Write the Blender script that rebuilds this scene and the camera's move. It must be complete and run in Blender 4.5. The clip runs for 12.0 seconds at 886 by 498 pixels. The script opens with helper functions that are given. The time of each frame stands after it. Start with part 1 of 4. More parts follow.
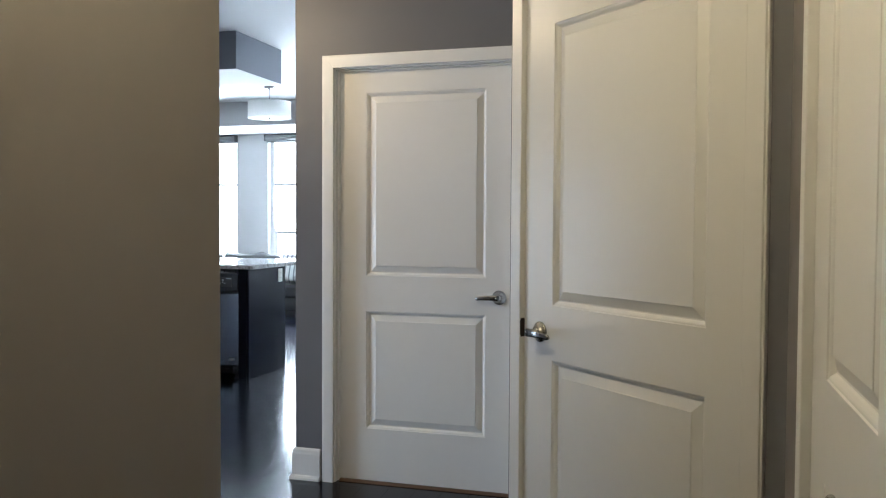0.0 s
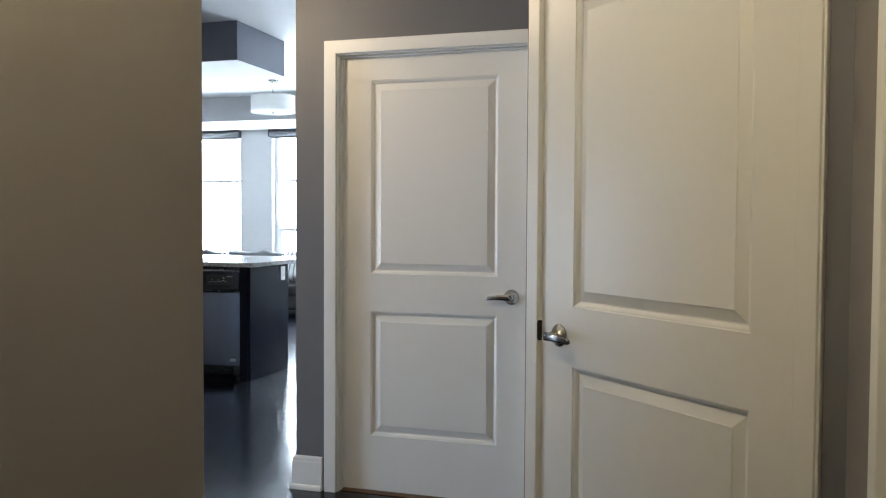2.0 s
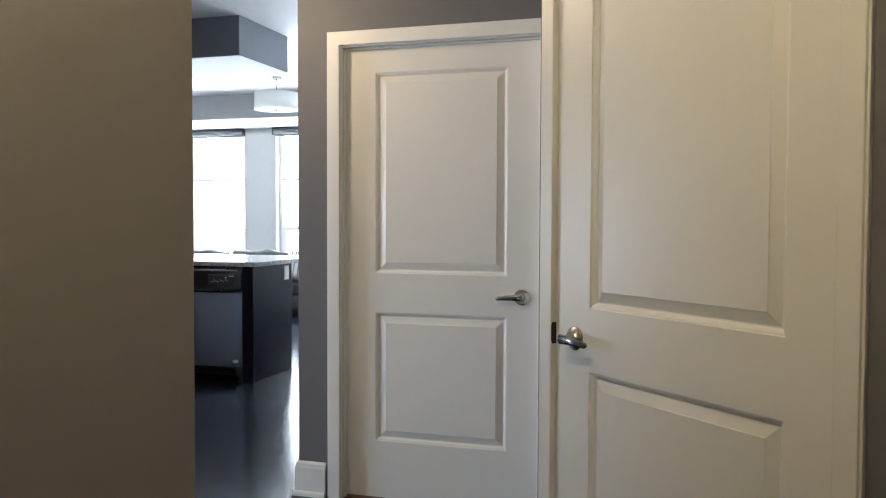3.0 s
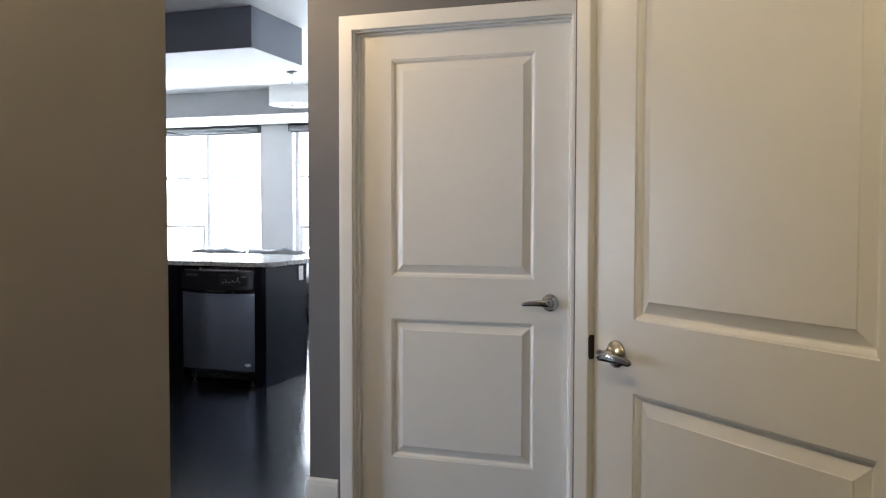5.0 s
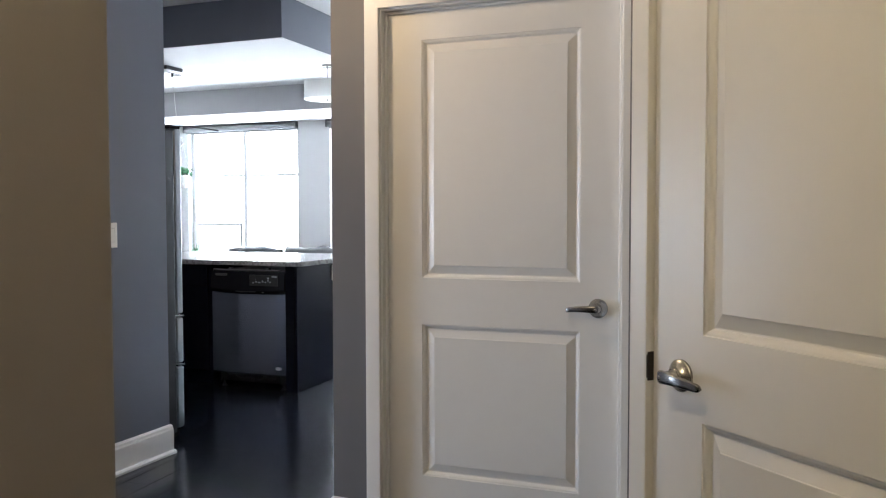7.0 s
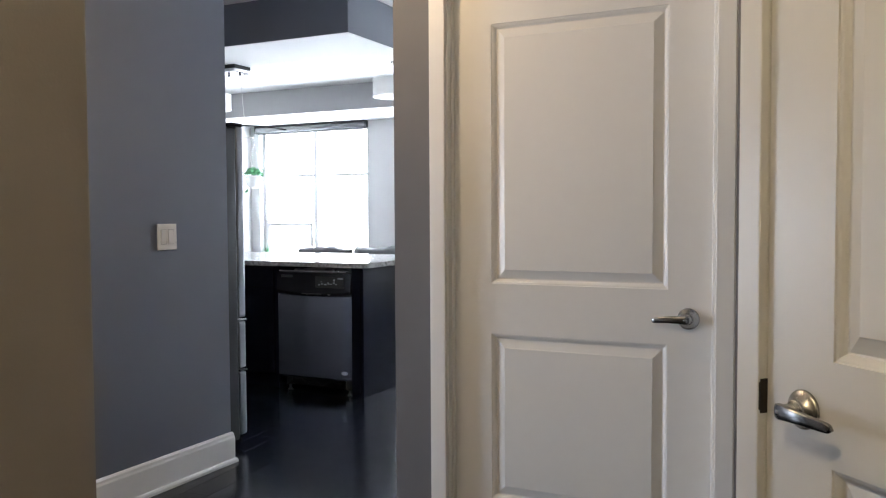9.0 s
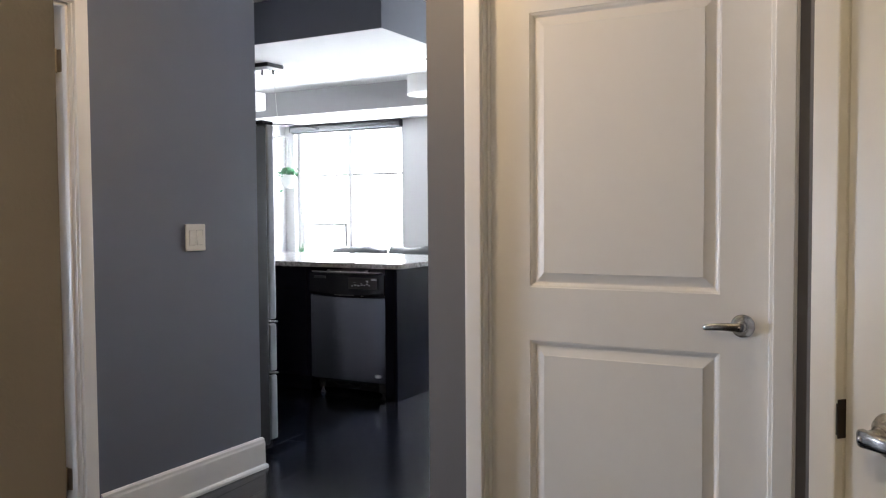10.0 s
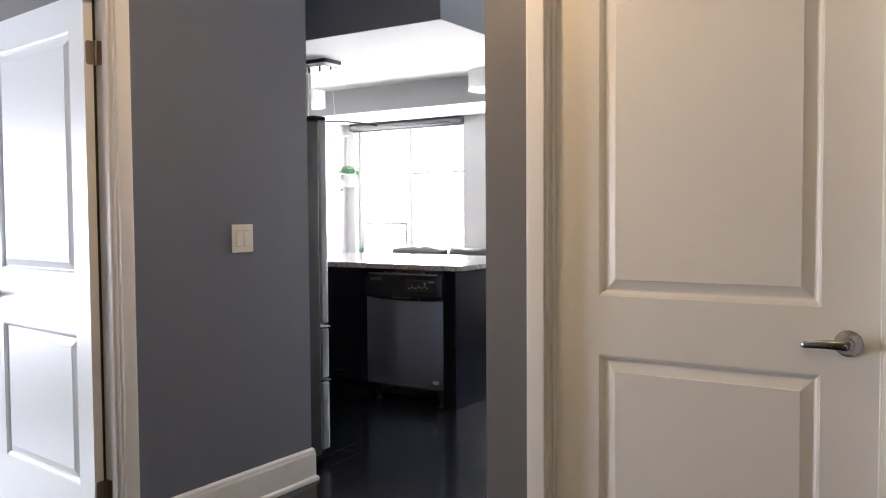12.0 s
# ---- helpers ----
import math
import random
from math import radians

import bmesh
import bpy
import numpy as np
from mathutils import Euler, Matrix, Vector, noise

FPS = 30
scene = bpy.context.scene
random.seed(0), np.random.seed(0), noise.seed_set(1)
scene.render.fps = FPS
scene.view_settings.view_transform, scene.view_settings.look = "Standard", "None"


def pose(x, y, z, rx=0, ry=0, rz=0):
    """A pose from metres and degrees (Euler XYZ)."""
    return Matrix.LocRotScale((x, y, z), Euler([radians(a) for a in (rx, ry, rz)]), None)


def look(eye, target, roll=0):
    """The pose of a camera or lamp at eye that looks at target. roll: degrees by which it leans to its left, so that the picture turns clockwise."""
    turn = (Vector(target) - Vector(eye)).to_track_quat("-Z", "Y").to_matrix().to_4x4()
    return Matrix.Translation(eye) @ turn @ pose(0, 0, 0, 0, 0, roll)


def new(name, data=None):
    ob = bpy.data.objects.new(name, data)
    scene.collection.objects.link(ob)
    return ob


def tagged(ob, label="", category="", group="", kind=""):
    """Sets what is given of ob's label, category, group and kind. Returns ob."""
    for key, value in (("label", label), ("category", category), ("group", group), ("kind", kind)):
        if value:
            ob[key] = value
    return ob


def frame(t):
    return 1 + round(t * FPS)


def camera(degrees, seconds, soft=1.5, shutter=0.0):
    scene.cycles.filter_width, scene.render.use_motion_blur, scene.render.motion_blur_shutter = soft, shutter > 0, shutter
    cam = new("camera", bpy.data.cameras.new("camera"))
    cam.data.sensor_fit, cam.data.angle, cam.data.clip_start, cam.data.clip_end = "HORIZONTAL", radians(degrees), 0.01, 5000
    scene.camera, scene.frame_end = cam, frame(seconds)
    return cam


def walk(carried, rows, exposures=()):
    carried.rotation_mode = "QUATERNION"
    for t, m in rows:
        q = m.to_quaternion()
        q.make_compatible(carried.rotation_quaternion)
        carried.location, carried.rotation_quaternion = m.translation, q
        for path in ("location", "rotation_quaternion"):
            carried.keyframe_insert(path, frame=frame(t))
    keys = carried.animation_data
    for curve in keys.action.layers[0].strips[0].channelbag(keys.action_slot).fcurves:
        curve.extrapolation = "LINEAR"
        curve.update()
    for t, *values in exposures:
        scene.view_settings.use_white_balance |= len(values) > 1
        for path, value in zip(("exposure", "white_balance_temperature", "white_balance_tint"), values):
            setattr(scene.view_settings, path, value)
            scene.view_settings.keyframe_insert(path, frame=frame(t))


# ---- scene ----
cam = camera(56.4, 12.0, soft=1.15)
EXPOSURES = [(0, 0.03, 5650, 6.5), (1.5, 0.04, 5670, 6.5), (2.6, 0.06, 5890, 7.5), (6, 0.03, 6080, 11.5), (9, 0.03, 6170, 12.5), (12, 0.04, 6900, 17)]
PATH = [
    (0, (1.495, -3.844, 1.31), (0.942, -1.923, 1.244), 0.3),
    (0.5, (1.477, -3.786, 1.305), (0.921, -1.865, 1.238), 0.4),
    (1, (1.458, -3.736, 1.304), (0.899, -1.817, 1.236), 0.3),
    (1.5, (1.439, -3.68, 1.302), (0.876, -1.762, 1.232), 0.3),
    (2, (1.421, -3.626, 1.296), (0.853, -1.71, 1.225), 0.3),
    (2.5, (1.398, -3.566, 1.291), (0.825, -1.651, 1.22), 0.3),
    (3, (1.373, -3.499, 1.288), (0.793, -1.587, 1.215), 0.2),
    (5, (1.284, -3.233, 1.292), (0.659, -1.334, 1.213), 0.1),
    (5.5, (1.266, -3.169, 1.291), (0.626, -1.276, 1.211), 0.1),
    (6, (1.246, -3.089, 1.286), (0.587, -1.203, 1.205), 0.1),
    (6.5, (1.228, -3.001, 1.285), (0.54, -1.125, 1.202), -0.0),
    (7, (1.209, -2.92, 1.286), (0.487, -1.056, 1.201), -0.1),
    (9, (1.119, -2.681, 1.288), (0.238, -0.887, 1.202), -0.3),
    (9.5, (1.093, -2.616, 1.289), (0.17, -0.844, 1.201), -0.3),
    (10, (1.054, -2.55, 1.289), (0.097, -0.796, 1.202), -0.4),
    (10.5, (1.021, -2.482, 1.289), (0.029, -0.748, 1.202), -0.3),
    (11, (0.993, -2.421, 1.293), (-0.033, -0.706, 1.204), -0.4),
    (11.5, (0.967, -2.366, 1.292), (-0.091, -0.671, 1.205), -0.4),
    (12, (0.941, -2.319, 1.291), (-0.147, -0.642, 1.203), -0.4),
]
walk(cam, [(t, look(eye, target, roll)) for t, eye, target, roll in PATH], exposures=EXPOSURES)

# ---- light ----
world = bpy.data.worlds.new("world")
scene.world = world
world.use_nodes = True
wn = world.node_tree.nodes
sky = wn.new("ShaderNodeTexSky")
sky.sky_type, sky.sun_disc = "NISHITA", False
sky.sun_elevation, sky.sun_rotation = radians(40), radians(200)
world.node_tree.links.new(sky.outputs["Color"], wn["Background"].inputs["Color"])
wn["Background"].inputs["Strength"].default_value = 0.15


def area_lamp(name, m, size_x, size_y, watts, color):
    data = bpy.data.lights.new(name, "AREA")
    data.shape, data.size, data.size_y, data.energy, data.color = "RECTANGLE", size_x, size_y, watts, color
    ob = new(name, data)
    ob.matrix_world = m
    return ob


DAY = (0.87, 0.94, 1.0)
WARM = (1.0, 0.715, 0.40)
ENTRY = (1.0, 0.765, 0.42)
YW = 7.10            # inner face of the window wall
ZC = 2.89            # main ceiling
ZH = 2.50            # hall ceiling
ZS = 2.572           # underside of the bulkheads
# The third window is unseen, added to bring daylight onto the switch wall.
WINDOWS = [(-6.69, -4.84), (-4.33, -2.53), (-2.02, -0.22)]
for a, b in WINDOWS:
    area_lamp("window_daylight", pose((a + b) / 2, YW + 0.30, 1.52, -90, 0, 0), b - a + 0.2, 2.1, 290, DAY)
area_lamp("bedroom_daylight", pose(-5.52, -1.98, 1.10, 90, 0, -90), 2.24, 1.28, 165, (0.73, 0.85, 1.0))


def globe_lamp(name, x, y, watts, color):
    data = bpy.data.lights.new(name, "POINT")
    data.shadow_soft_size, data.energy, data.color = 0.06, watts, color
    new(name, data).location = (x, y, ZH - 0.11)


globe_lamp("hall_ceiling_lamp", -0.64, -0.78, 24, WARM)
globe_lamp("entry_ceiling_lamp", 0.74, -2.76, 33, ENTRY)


# ---- materials ----
def material(name, color, rough=0.5, metal=0.0, vary=0.12, grain=0.0, size=8.0, bump=0.0, bump_size=200.0, stretch=(1, 1, 1), spec=0.5, coat=0.0, rough_vary=0.1):
    m = bpy.data.materials.new(name)
    m.use_nodes = True
    n, l = m.node_tree.nodes, m.node_tree.links
    b = n["Principled BSDF"]
    tc = n.new("ShaderNodeTexCoord")
    mp = n.new("ShaderNodeMapping")
    mp.inputs["Scale"].default_value = stretch
    l.new(tc.outputs["Object"], mp.inputs["Vector"])
    broad = n.new("ShaderNodeTexNoise")
    broad.inputs["Scale"].default_value, broad.inputs["Detail"].default_value = size * 0.25, 4
    fine = n.new("ShaderNodeTexNoise")
    fine.inputs["Scale"].default_value, fine.inputs["Detail"].default_value = size * 6, 6
    for t in (broad, fine):
        l.new(mp.outputs["Vector"], t.inputs["Vector"])
    mix = n.new("ShaderNodeMix")
    mix.data_type = "RGBA"
    mix.inputs["A"].default_value = (*[c * (1 - vary) for c in color], 1)
    mix.inputs["B"].default_value = (*[min(1, c * (1 + vary)) for c in color], 1)
    l.new(broad.outputs["Fac"], mix.inputs["Factor"])
    mix2 = n.new("ShaderNodeMix")
    mix2.data_type, mix2.blend_type = "RGBA", "MULTIPLY"
    mix2.inputs["Factor"].default_value = max(grain, 0.03)
    l.new(mix.outputs["Result"], mix2.inputs["A"])
    l.new(fine.outputs["Fac"], mix2.inputs["B"])
    l.new(mix2.outputs["Result"], b.inputs["Base Color"])
    rr = n.new("ShaderNodeMapRange")
    rr.inputs["To Min"].default_value, rr.inputs["To Max"].default_value = rough * (1 - rough_vary), min(1, rough * (1 + rough_vary))
    l.new(fine.outputs["Fac"], rr.inputs["Value"])
    l.new(rr.outputs["Result"], b.inputs["Roughness"])
    b.inputs["Metallic"].default_value = metal
    b.inputs["Specular IOR Level"].default_value = spec
    b.inputs["Coat Weight"].default_value = coat
    if bump:
        bt = n.new("ShaderNodeTexNoise")
        bt.inputs["Scale"].default_value, bt.inputs["Detail"].default_value = bump_size, 3
        l.new(mp.outputs["Vector"], bt.inputs["Vector"])
        bp = n.new("ShaderNodeBump")
        bp.inputs["Strength"].default_value, bp.inputs["Distance"].default_value = bump, 0.002
        l.new(bt.outputs["Fac"], bp.inputs["Height"])
        l.new(bp.outputs["Normal"], b.inputs["Normal"])
    return m


# Grey wall paint; part of its warm tone is lamplight put into the colour.
WALL = material("grey_wall_paint", (0.194, 0.179, 0.175), 0.62, vary=0.03, size=3, bump=0.12, bump_size=260)
# Copy of the grey wall paint with daylight's blue put into the colour.
WALL_DAY_BLUE = material("grey_wall_paint_day_blue", (0.126, 0.139, 0.182), 0.60, vary=0.03, size=3, bump=0.12, bump_size=260)
# Lighter copy for the kitchen bulkhead; the extra light is in its colour.
WALL_BULK_LIT = material("grey_bulkhead_paint_lit", (0.152, 0.165, 0.204), 0.60, vary=0.03, size=3, bump=0.12, bump_size=260)
# Darker, cooler copy of the wall paint; shade is put into the colour.
WALL_COOL_SHADE = material("grey_wall_paint_cool_shade", (0.137, 0.136, 0.147), 0.61, vary=0.03, size=3, bump=0.12, bump_size=260)
# Grey paint lightened to imitate bounced light on the window bulkhead.
WALL_BOUNCE_LIT = material("grey_bulkhead_paint_bounce_lit", (0.36, 0.36, 0.36), 0.65, vary=0.03, size=3, bump=0.12, bump_size=260)
PALE = material("pale_wall_paint", (0.60, 0.60, 0.60), 0.65, vary=0.03, size=3, bump=0.12, bump_size=260)
WHITE = material("white_semi_gloss_paint", (0.79, 0.785, 0.775), 0.34, vary=0.02, size=5, bump=0.05, bump_size=90)
CEIL = material("white_ceiling_paint", (0.82, 0.82, 0.81), 0.8, vary=0.02, size=3, bump=0.1, bump_size=180)
NICKEL = material("satin_nickel", (0.33, 0.325, 0.325), 0.25, 1.0, vary=0.04, size=30, rough_vary=0.05)
CHROME = material("polished_chrome", (0.75, 0.75, 0.76), 0.06, 1.0, vary=0.02)
DARKMETAL = material("dark_bronze", (0.07, 0.06, 0.055), 0.42, 1.0, vary=0.1, size=40)
BRONZE = material("aged_nickel_hinge", (0.30, 0.26, 0.21), 0.38, 1.0, vary=0.15, size=40)
STEEL = material("brushed_stainless_steel", (0.42, 0.45, 0.53), 0.25, 1.0, vary=0.06, size=5, stretch=(1, 1, 30))
FRIDGE = material("satin_steel_appliance", (0.24, 0.245, 0.26), 0.34, 1.0, vary=0.06, size=5, stretch=(1, 1, 30))
STEEL.node_tree.nodes["Principled BSDF"].inputs["Anisotropic"].default_value = 1.0
brush = STEEL.node_tree.nodes.new("ShaderNodeCombineXYZ")
brush.inputs["Z"].default_value = 1.0
STEEL.node_tree.links.new(brush.outputs["Vector"], STEEL.node_tree.nodes["Principled BSDF"].inputs["Tangent"])
BLACK = material("black_gloss_plastic", (0.010, 0.010, 0.013), 0.16, spec=0.22, vary=0.1, size=10)
GASKET = material("black_rubber", (0.012, 0.012, 0.012), 0.7, vary=0.1, size=10)
CHARCOAL = material("charcoal_enamel", (0.014, 0.0145, 0.0165), 0.45, spec=0.25, vary=0.08, size=10, bump=0.2, bump_size=300)
ESPRESSO = material("espresso_cabinet_wood", (0.0058, 0.0064, 0.0125), 0.22, spec=0.12, vary=0.12, grain=0.12, size=12, bump=0.08, bump_size=60, stretch=(6, 6, 0.5))
LEATHER = material("grey_leather", (0.066, 0.067, 0.070), 0.42, spec=0.38, vary=0.2, size=6, bump=0.4, bump_size=120)
FABRIC = material("white_lamp_fabric", (0.85, 0.85, 0.84), 0.8, vary=0.02, size=20, bump=0.2, bump_size=500)
fabric_nodes, fabric_links = FABRIC.node_tree.nodes, FABRIC.node_tree.links
glow = fabric_nodes.new("ShaderNodeBsdfTranslucent")
glow.inputs["Color"].default_value = (0.88, 0.88, 0.86, 1)
half = fabric_nodes.new("ShaderNodeMixShader")
half.inputs["Fac"].default_value = 0.5
fabric_links.new(fabric_nodes["Principled BSDF"].outputs["BSDF"], half.inputs[1])
fabric_links.new(glow.outputs["BSDF"], half.inputs[2])
fabric_links.new(half.outputs["Shader"], fabric_nodes["Material Output"].inputs["Surface"])
SPUN = material("spun_satin_nickel", (0.34, 0.335, 0.33), 0.27, 1.0, vary=0.04, size=30, rough_vary=0.05)
spun_nodes = SPUN.node_tree.nodes
spun_tangent = spun_nodes.new("ShaderNodeTangent")
spun_tangent.direction_type, spun_tangent.axis = "RADIAL", "Y"
SPUN.node_tree.links.new(spun_tangent.outputs["Tangent"], spun_nodes["Principled BSDF"].inputs["Tangent"])
spun_nodes["Principled BSDF"].inputs["Anisotropic"].default_value = 0.75
CREAM = material("cream_switch_plastic", (0.80, 0.78, 0.73), 0.3, vary=0.02, size=10)
LEAF = material("green_leaf", (0.09, 0.28, 0.13), 0.4, vary=0.4, size=30)
POT = material("white_pot_glaze", (0.8, 0.8, 0.78), 0.25, vary=0.03, size=10)
DARKGAP = material("dark_gap", (0.01, 0.01, 0.01), 0.9)


def floor_material():
    m = material("dark_laminate_plank", (0.0055, 0.0066, 0.0130), 0.185, spec=0.30, vary=0.3, grain=0.35, size=4, bump=0.12, bump_size=3, stretch=(6, 1.2, 1), rough_vary=0.22)
    n, l = m.node_tree.nodes, m.node_tree.links
    info = n.new("ShaderNodeObjectInfo")
    ramp = n.new("ShaderNodeMapRange")
    ramp.inputs["To Min"].default_value, ramp.inputs["To Max"].default_value = 0.75, 1.3
    l.new(info.outputs["Random"], ramp.inputs["Value"])
    mul = n.new("ShaderNodeVectorMath")
    mul.operation = "SCALE"
    b = n["Principled BSDF"]
    old = b.inputs["Base Color"].links[0].from_socket
    l.new(old, mul.inputs[0])
    l.new(ramp.outputs["Result"], mul.inputs["Scale"])
    l.new(mul.outputs["Vector"], b.inputs["Base Color"])
    return m


PLANK = floor_material()


def granite_material():
    m = material("speckled_granite", (0.62, 0.61, 0.59), 0.16, vary=0.1, grain=0.3, size=40)
    n, l = m.node_tree.nodes, m.node_tree.links
    b = n["Principled BSDF"]
    old = b.inputs["Base Color"].links[0].from_socket
    tc = n.new("ShaderNodeTexCoord")
    v = n.new("ShaderNodeTexNoise")
    v.inputs["Scale"].default_value, v.inputs["Detail"].default_value = 55, 5
    l.new(tc.outputs["Object"], v.inputs["Vector"])
    r = n.new("ShaderNodeValToRGB")
    r.color_ramp.elements[0].position, r.color_ramp.elements[0].color = 0.42, (0.10, 0.09, 0.085, 1)
    r.color_ramp.elements[1].position, r.color_ramp.elements[1].color = 0.56, (1, 1, 1, 1)
    l.new(v.outputs["Fac"], r.inputs["Fac"])
    mix = n.new("ShaderNodeMix")
    mix.data_type, mix.blend_type = "RGBA", "MULTIPLY"
    mix.inputs["Factor"].default_value = 0.55
    l.new(old, mix.inputs["A"])
    l.new(r.outputs["Color"], mix.inputs["B"])
    l.new(mix.outputs["Result"], b.inputs["Base Color"])
    return m


GRANITE = granite_material()


def glass_material():
    m = bpy.data.materials.new("window_glass")
    m.use_nodes = True
    b = m.node_tree.nodes["Principled BSDF"]
    b.inputs["Transmission Weight"].default_value = 1
    b.inputs["Roughness"].default_value = 0.0
    b.inputs["IOR"].default_value = 1.02
    return m


GLASS = glass_material()


# ---- mesh helpers ----
def finish(name, bm, mat, parent=None, label="", smooth=False):
    bmesh.ops.recalc_face_normals(bm, faces=bm.faces)
    me = bpy.data.meshes.new(name)
    bm.to_mesh(me)
    bm.free()
    me.materials.append(mat)
    if smooth:
        for p in me.polygons:
            p.use_smooth = True
    ob = new(name, me)
    if parent is not None:
        ob.parent = parent
    if label:
        tagged(ob, label)
    return ob


def part(name, bm, mat, parent, label="", smooth=False):
    return finish(name, bm, mat, parent, label, smooth)


def thing(name, label, category, x=0, y=0, z=0, rz=0, group="", kind=""):
    ob = new(name)
    ob.matrix_world = pose(x, y, z, 0, 0, rz)
    return tagged(ob, label, category, group, kind)


def add_box(bm, x0, x1, y0, y1, z0, z1, bevel=0.0, segments=1):
    made = bmesh.ops.create_cube(bm, size=1)["verts"]
    for v in made:
        v.co = Vector(((x0 + x1) / 2 + v.co.x * (x1 - x0), (y0 + y1) / 2 + v.co.y * (y1 - y0), (z0 + z1) / 2 + v.co.z * (z1 - z0)))
    if bevel:
        edges = list({e for v in made for e in v.link_edges})
        bmesh.ops.bevel(bm, geom=edges, offset=bevel, segments=segments, affect="EDGES", profile=0.5)
    return bm


def box(x0, x1, y0, y1, z0, z1, bevel=0.0, segments=1):
    return add_box(bmesh.new(), min(x0, x1), max(x0, x1), min(y0, y1), max(y0, y1), min(z0, z1), max(z0, z1), bevel, segments)


def lathe(profile, steps=32, m=None):
    """profile: (radius, height) turned about local z."""
    bm = bmesh.new()
    rings = []
    for r, h in profile:
        if r < 1e-5:
            rings.append([bm.verts.new((0, 0, h))])
        else:
            rings.append([bm.verts.new((r * math.cos(2 * math.pi * i / steps), r * math.sin(2 * math.pi * i / steps), h)) for i in range(steps)])
    for a, b in zip(rings, rings[1:]):
        for i in range(steps):
            j = (i + 1) % steps
            if len(a) == 1 and len(b) > 1:
                bm.faces.new((a[0], b[i], b[j]))
            elif len(b) == 1 and len(a) > 1:
                bm.faces.new((a[i], a[j], b[0]))
            elif len(a) > 1:
                bm.faces.new((a[i], a[j], b[j], b[i]))
    if m is not None:
        bm.transform(m)
    return bm


def sweep(points, sizes, steps=14, up=(0, 0, 1), square=1.0):
    """A tube with elliptical (or squarer) sections along points; sizes: (half width across, half height along up)."""
    def bend(v):
        return math.copysign(abs(v) ** square, v)
    bm = bmesh.new()
    rings = []
    pts = [Vector(p) for p in points]
    for i, p in enumerate(pts):
        d = (pts[min(i + 1, len(pts) - 1)] - pts[max(i - 1, 0)]).normalized()
        side = d.cross(Vector(up)).normalized()
        top = side.cross(d).normalized()
        a, b = sizes[i]
        rings.append([bm.verts.new(p + side * a * bend(math.cos(2 * math.pi * k / steps)) + top * b * bend(math.sin(2 * math.pi * k / steps))) for k in range(steps)])
    for a, b in zip(rings, rings[1:]):
        for k in range(steps):
            bm.faces.new((a[k], a[(k + 1) % steps], b[(k + 1) % steps], b[k]))
    bm.faces.new(rings[0][::-1])
    bm.faces.new(rings[-1])
    return bm


def prism(outline, z0, z1, bevel=0.0, segments=2):
    """An upright prism over a plan outline."""
    bm = bmesh.new()
    low = [bm.verts.new((x, y, z0)) for x, y in outline]
    f = bm.faces.new(low)
    up = bmesh.ops.extrude_face_region(bm, geom=[f])["geom"]
    for v in up:
        if isinstance(v, bmesh.types.BMVert):
            v.co.z = z1
    if bevel:
        bmesh.ops.bevel(bm, geom=list(bm.edges), offset=bevel, segments=segments, affect="EDGES", profile=0.5)
    return bm


def profile_run(outline, length):
    """A moulding: outline in (depth y, height z) run along local x from 0 to length."""
    bm = bmesh.new()
    a = [bm.verts.new((0, y, z)) for y, z in outline]
    b = [bm.verts.new((length, y, z)) for y, z in outline]
    n = len(outline)
    for i in range(n):
        bm.faces.new((a[i], a[(i + 1) % n], b[(i + 1) % n], b[i]))
    bm.faces.new(a[::-1])
    bm.faces.new(b)
    return bm


def structure(name, bm, mat, label, category):
    return tagged(finish(name, bm, mat), label, category, kind="structure")


# ---- walls and ceilings ----
T = 0.12
EX = -1.75           # face of the switch wall
EEND = 0.647
AY = -0.040          # face of the wall with the hall door
AX = -0.375          # its free end
HX0, HX1 = 0.435, 1.735   # entry corridor between its two long walls
HEND = -2.092
D0, D1 = -1.315, -0.385   # bedroom doorway
DH = 2.075           # height of openings
DH4 = 2.125          # height of the bedroom opening
TE = 0.10            # thickness of the switch wall


def wall_with_opening(name, along, face, back, a, b, openings, top, mat, label, zero=0.0):
    """A straight wall from a to b along x or y with openings (from, to, low, high) cut right through."""
    bm = bmesh.new()
    cuts = sorted(openings)
    spots = [a]
    for o in cuts:
        spots += [o[0], o[1]]
    spots.append(b)
    lo, hi = min(face, back), max(face, back)

    def piece(u, v, z0, z1):
        if v - u < 1e-4 or z1 - z0 < 1e-4:
            return
        if along == "x":
            add_box(bm, u, v, lo, hi, z0, z1)
        else:
            add_box(bm, lo, hi, u, v, z0, z1)
    for i in range(0, len(spots), 2):
        piece(spots[i], spots[i + 1], zero, top)
    for o in cuts:
        piece(o[0], o[1], zero, o[2])
        piece(o[0], o[1], o[3], top)
    return structure(name, bm, mat, label, "wall")


A0, A1 = -0.173, 0.767       # hall door opening
wall_with_opening("wall_hall_end", "x", AY, AY + T, AX, 1.06, [(A0, A1, 0, DH)], ZC, WALL_COOL_SHADE, "grey painted wall around the white hall door")
structure("wall_hall_return", box(AX, AX + T, AY + T, 2.6, 0, ZC), WALL_COOL_SHADE, "grey painted wall turning towards the living room", "wall")
structure("wall_room_back", box(AX + T, 1.0, 2.48, 2.6, 0, ZC), WALL, "grey painted wall of the living room", "wall")
structure("wall_closet_side", box(0.935, 1.055, -1.03, AY, 0, ZH), WALL_COOL_SHADE, "grey painted return wall beside the hall door", "wall")
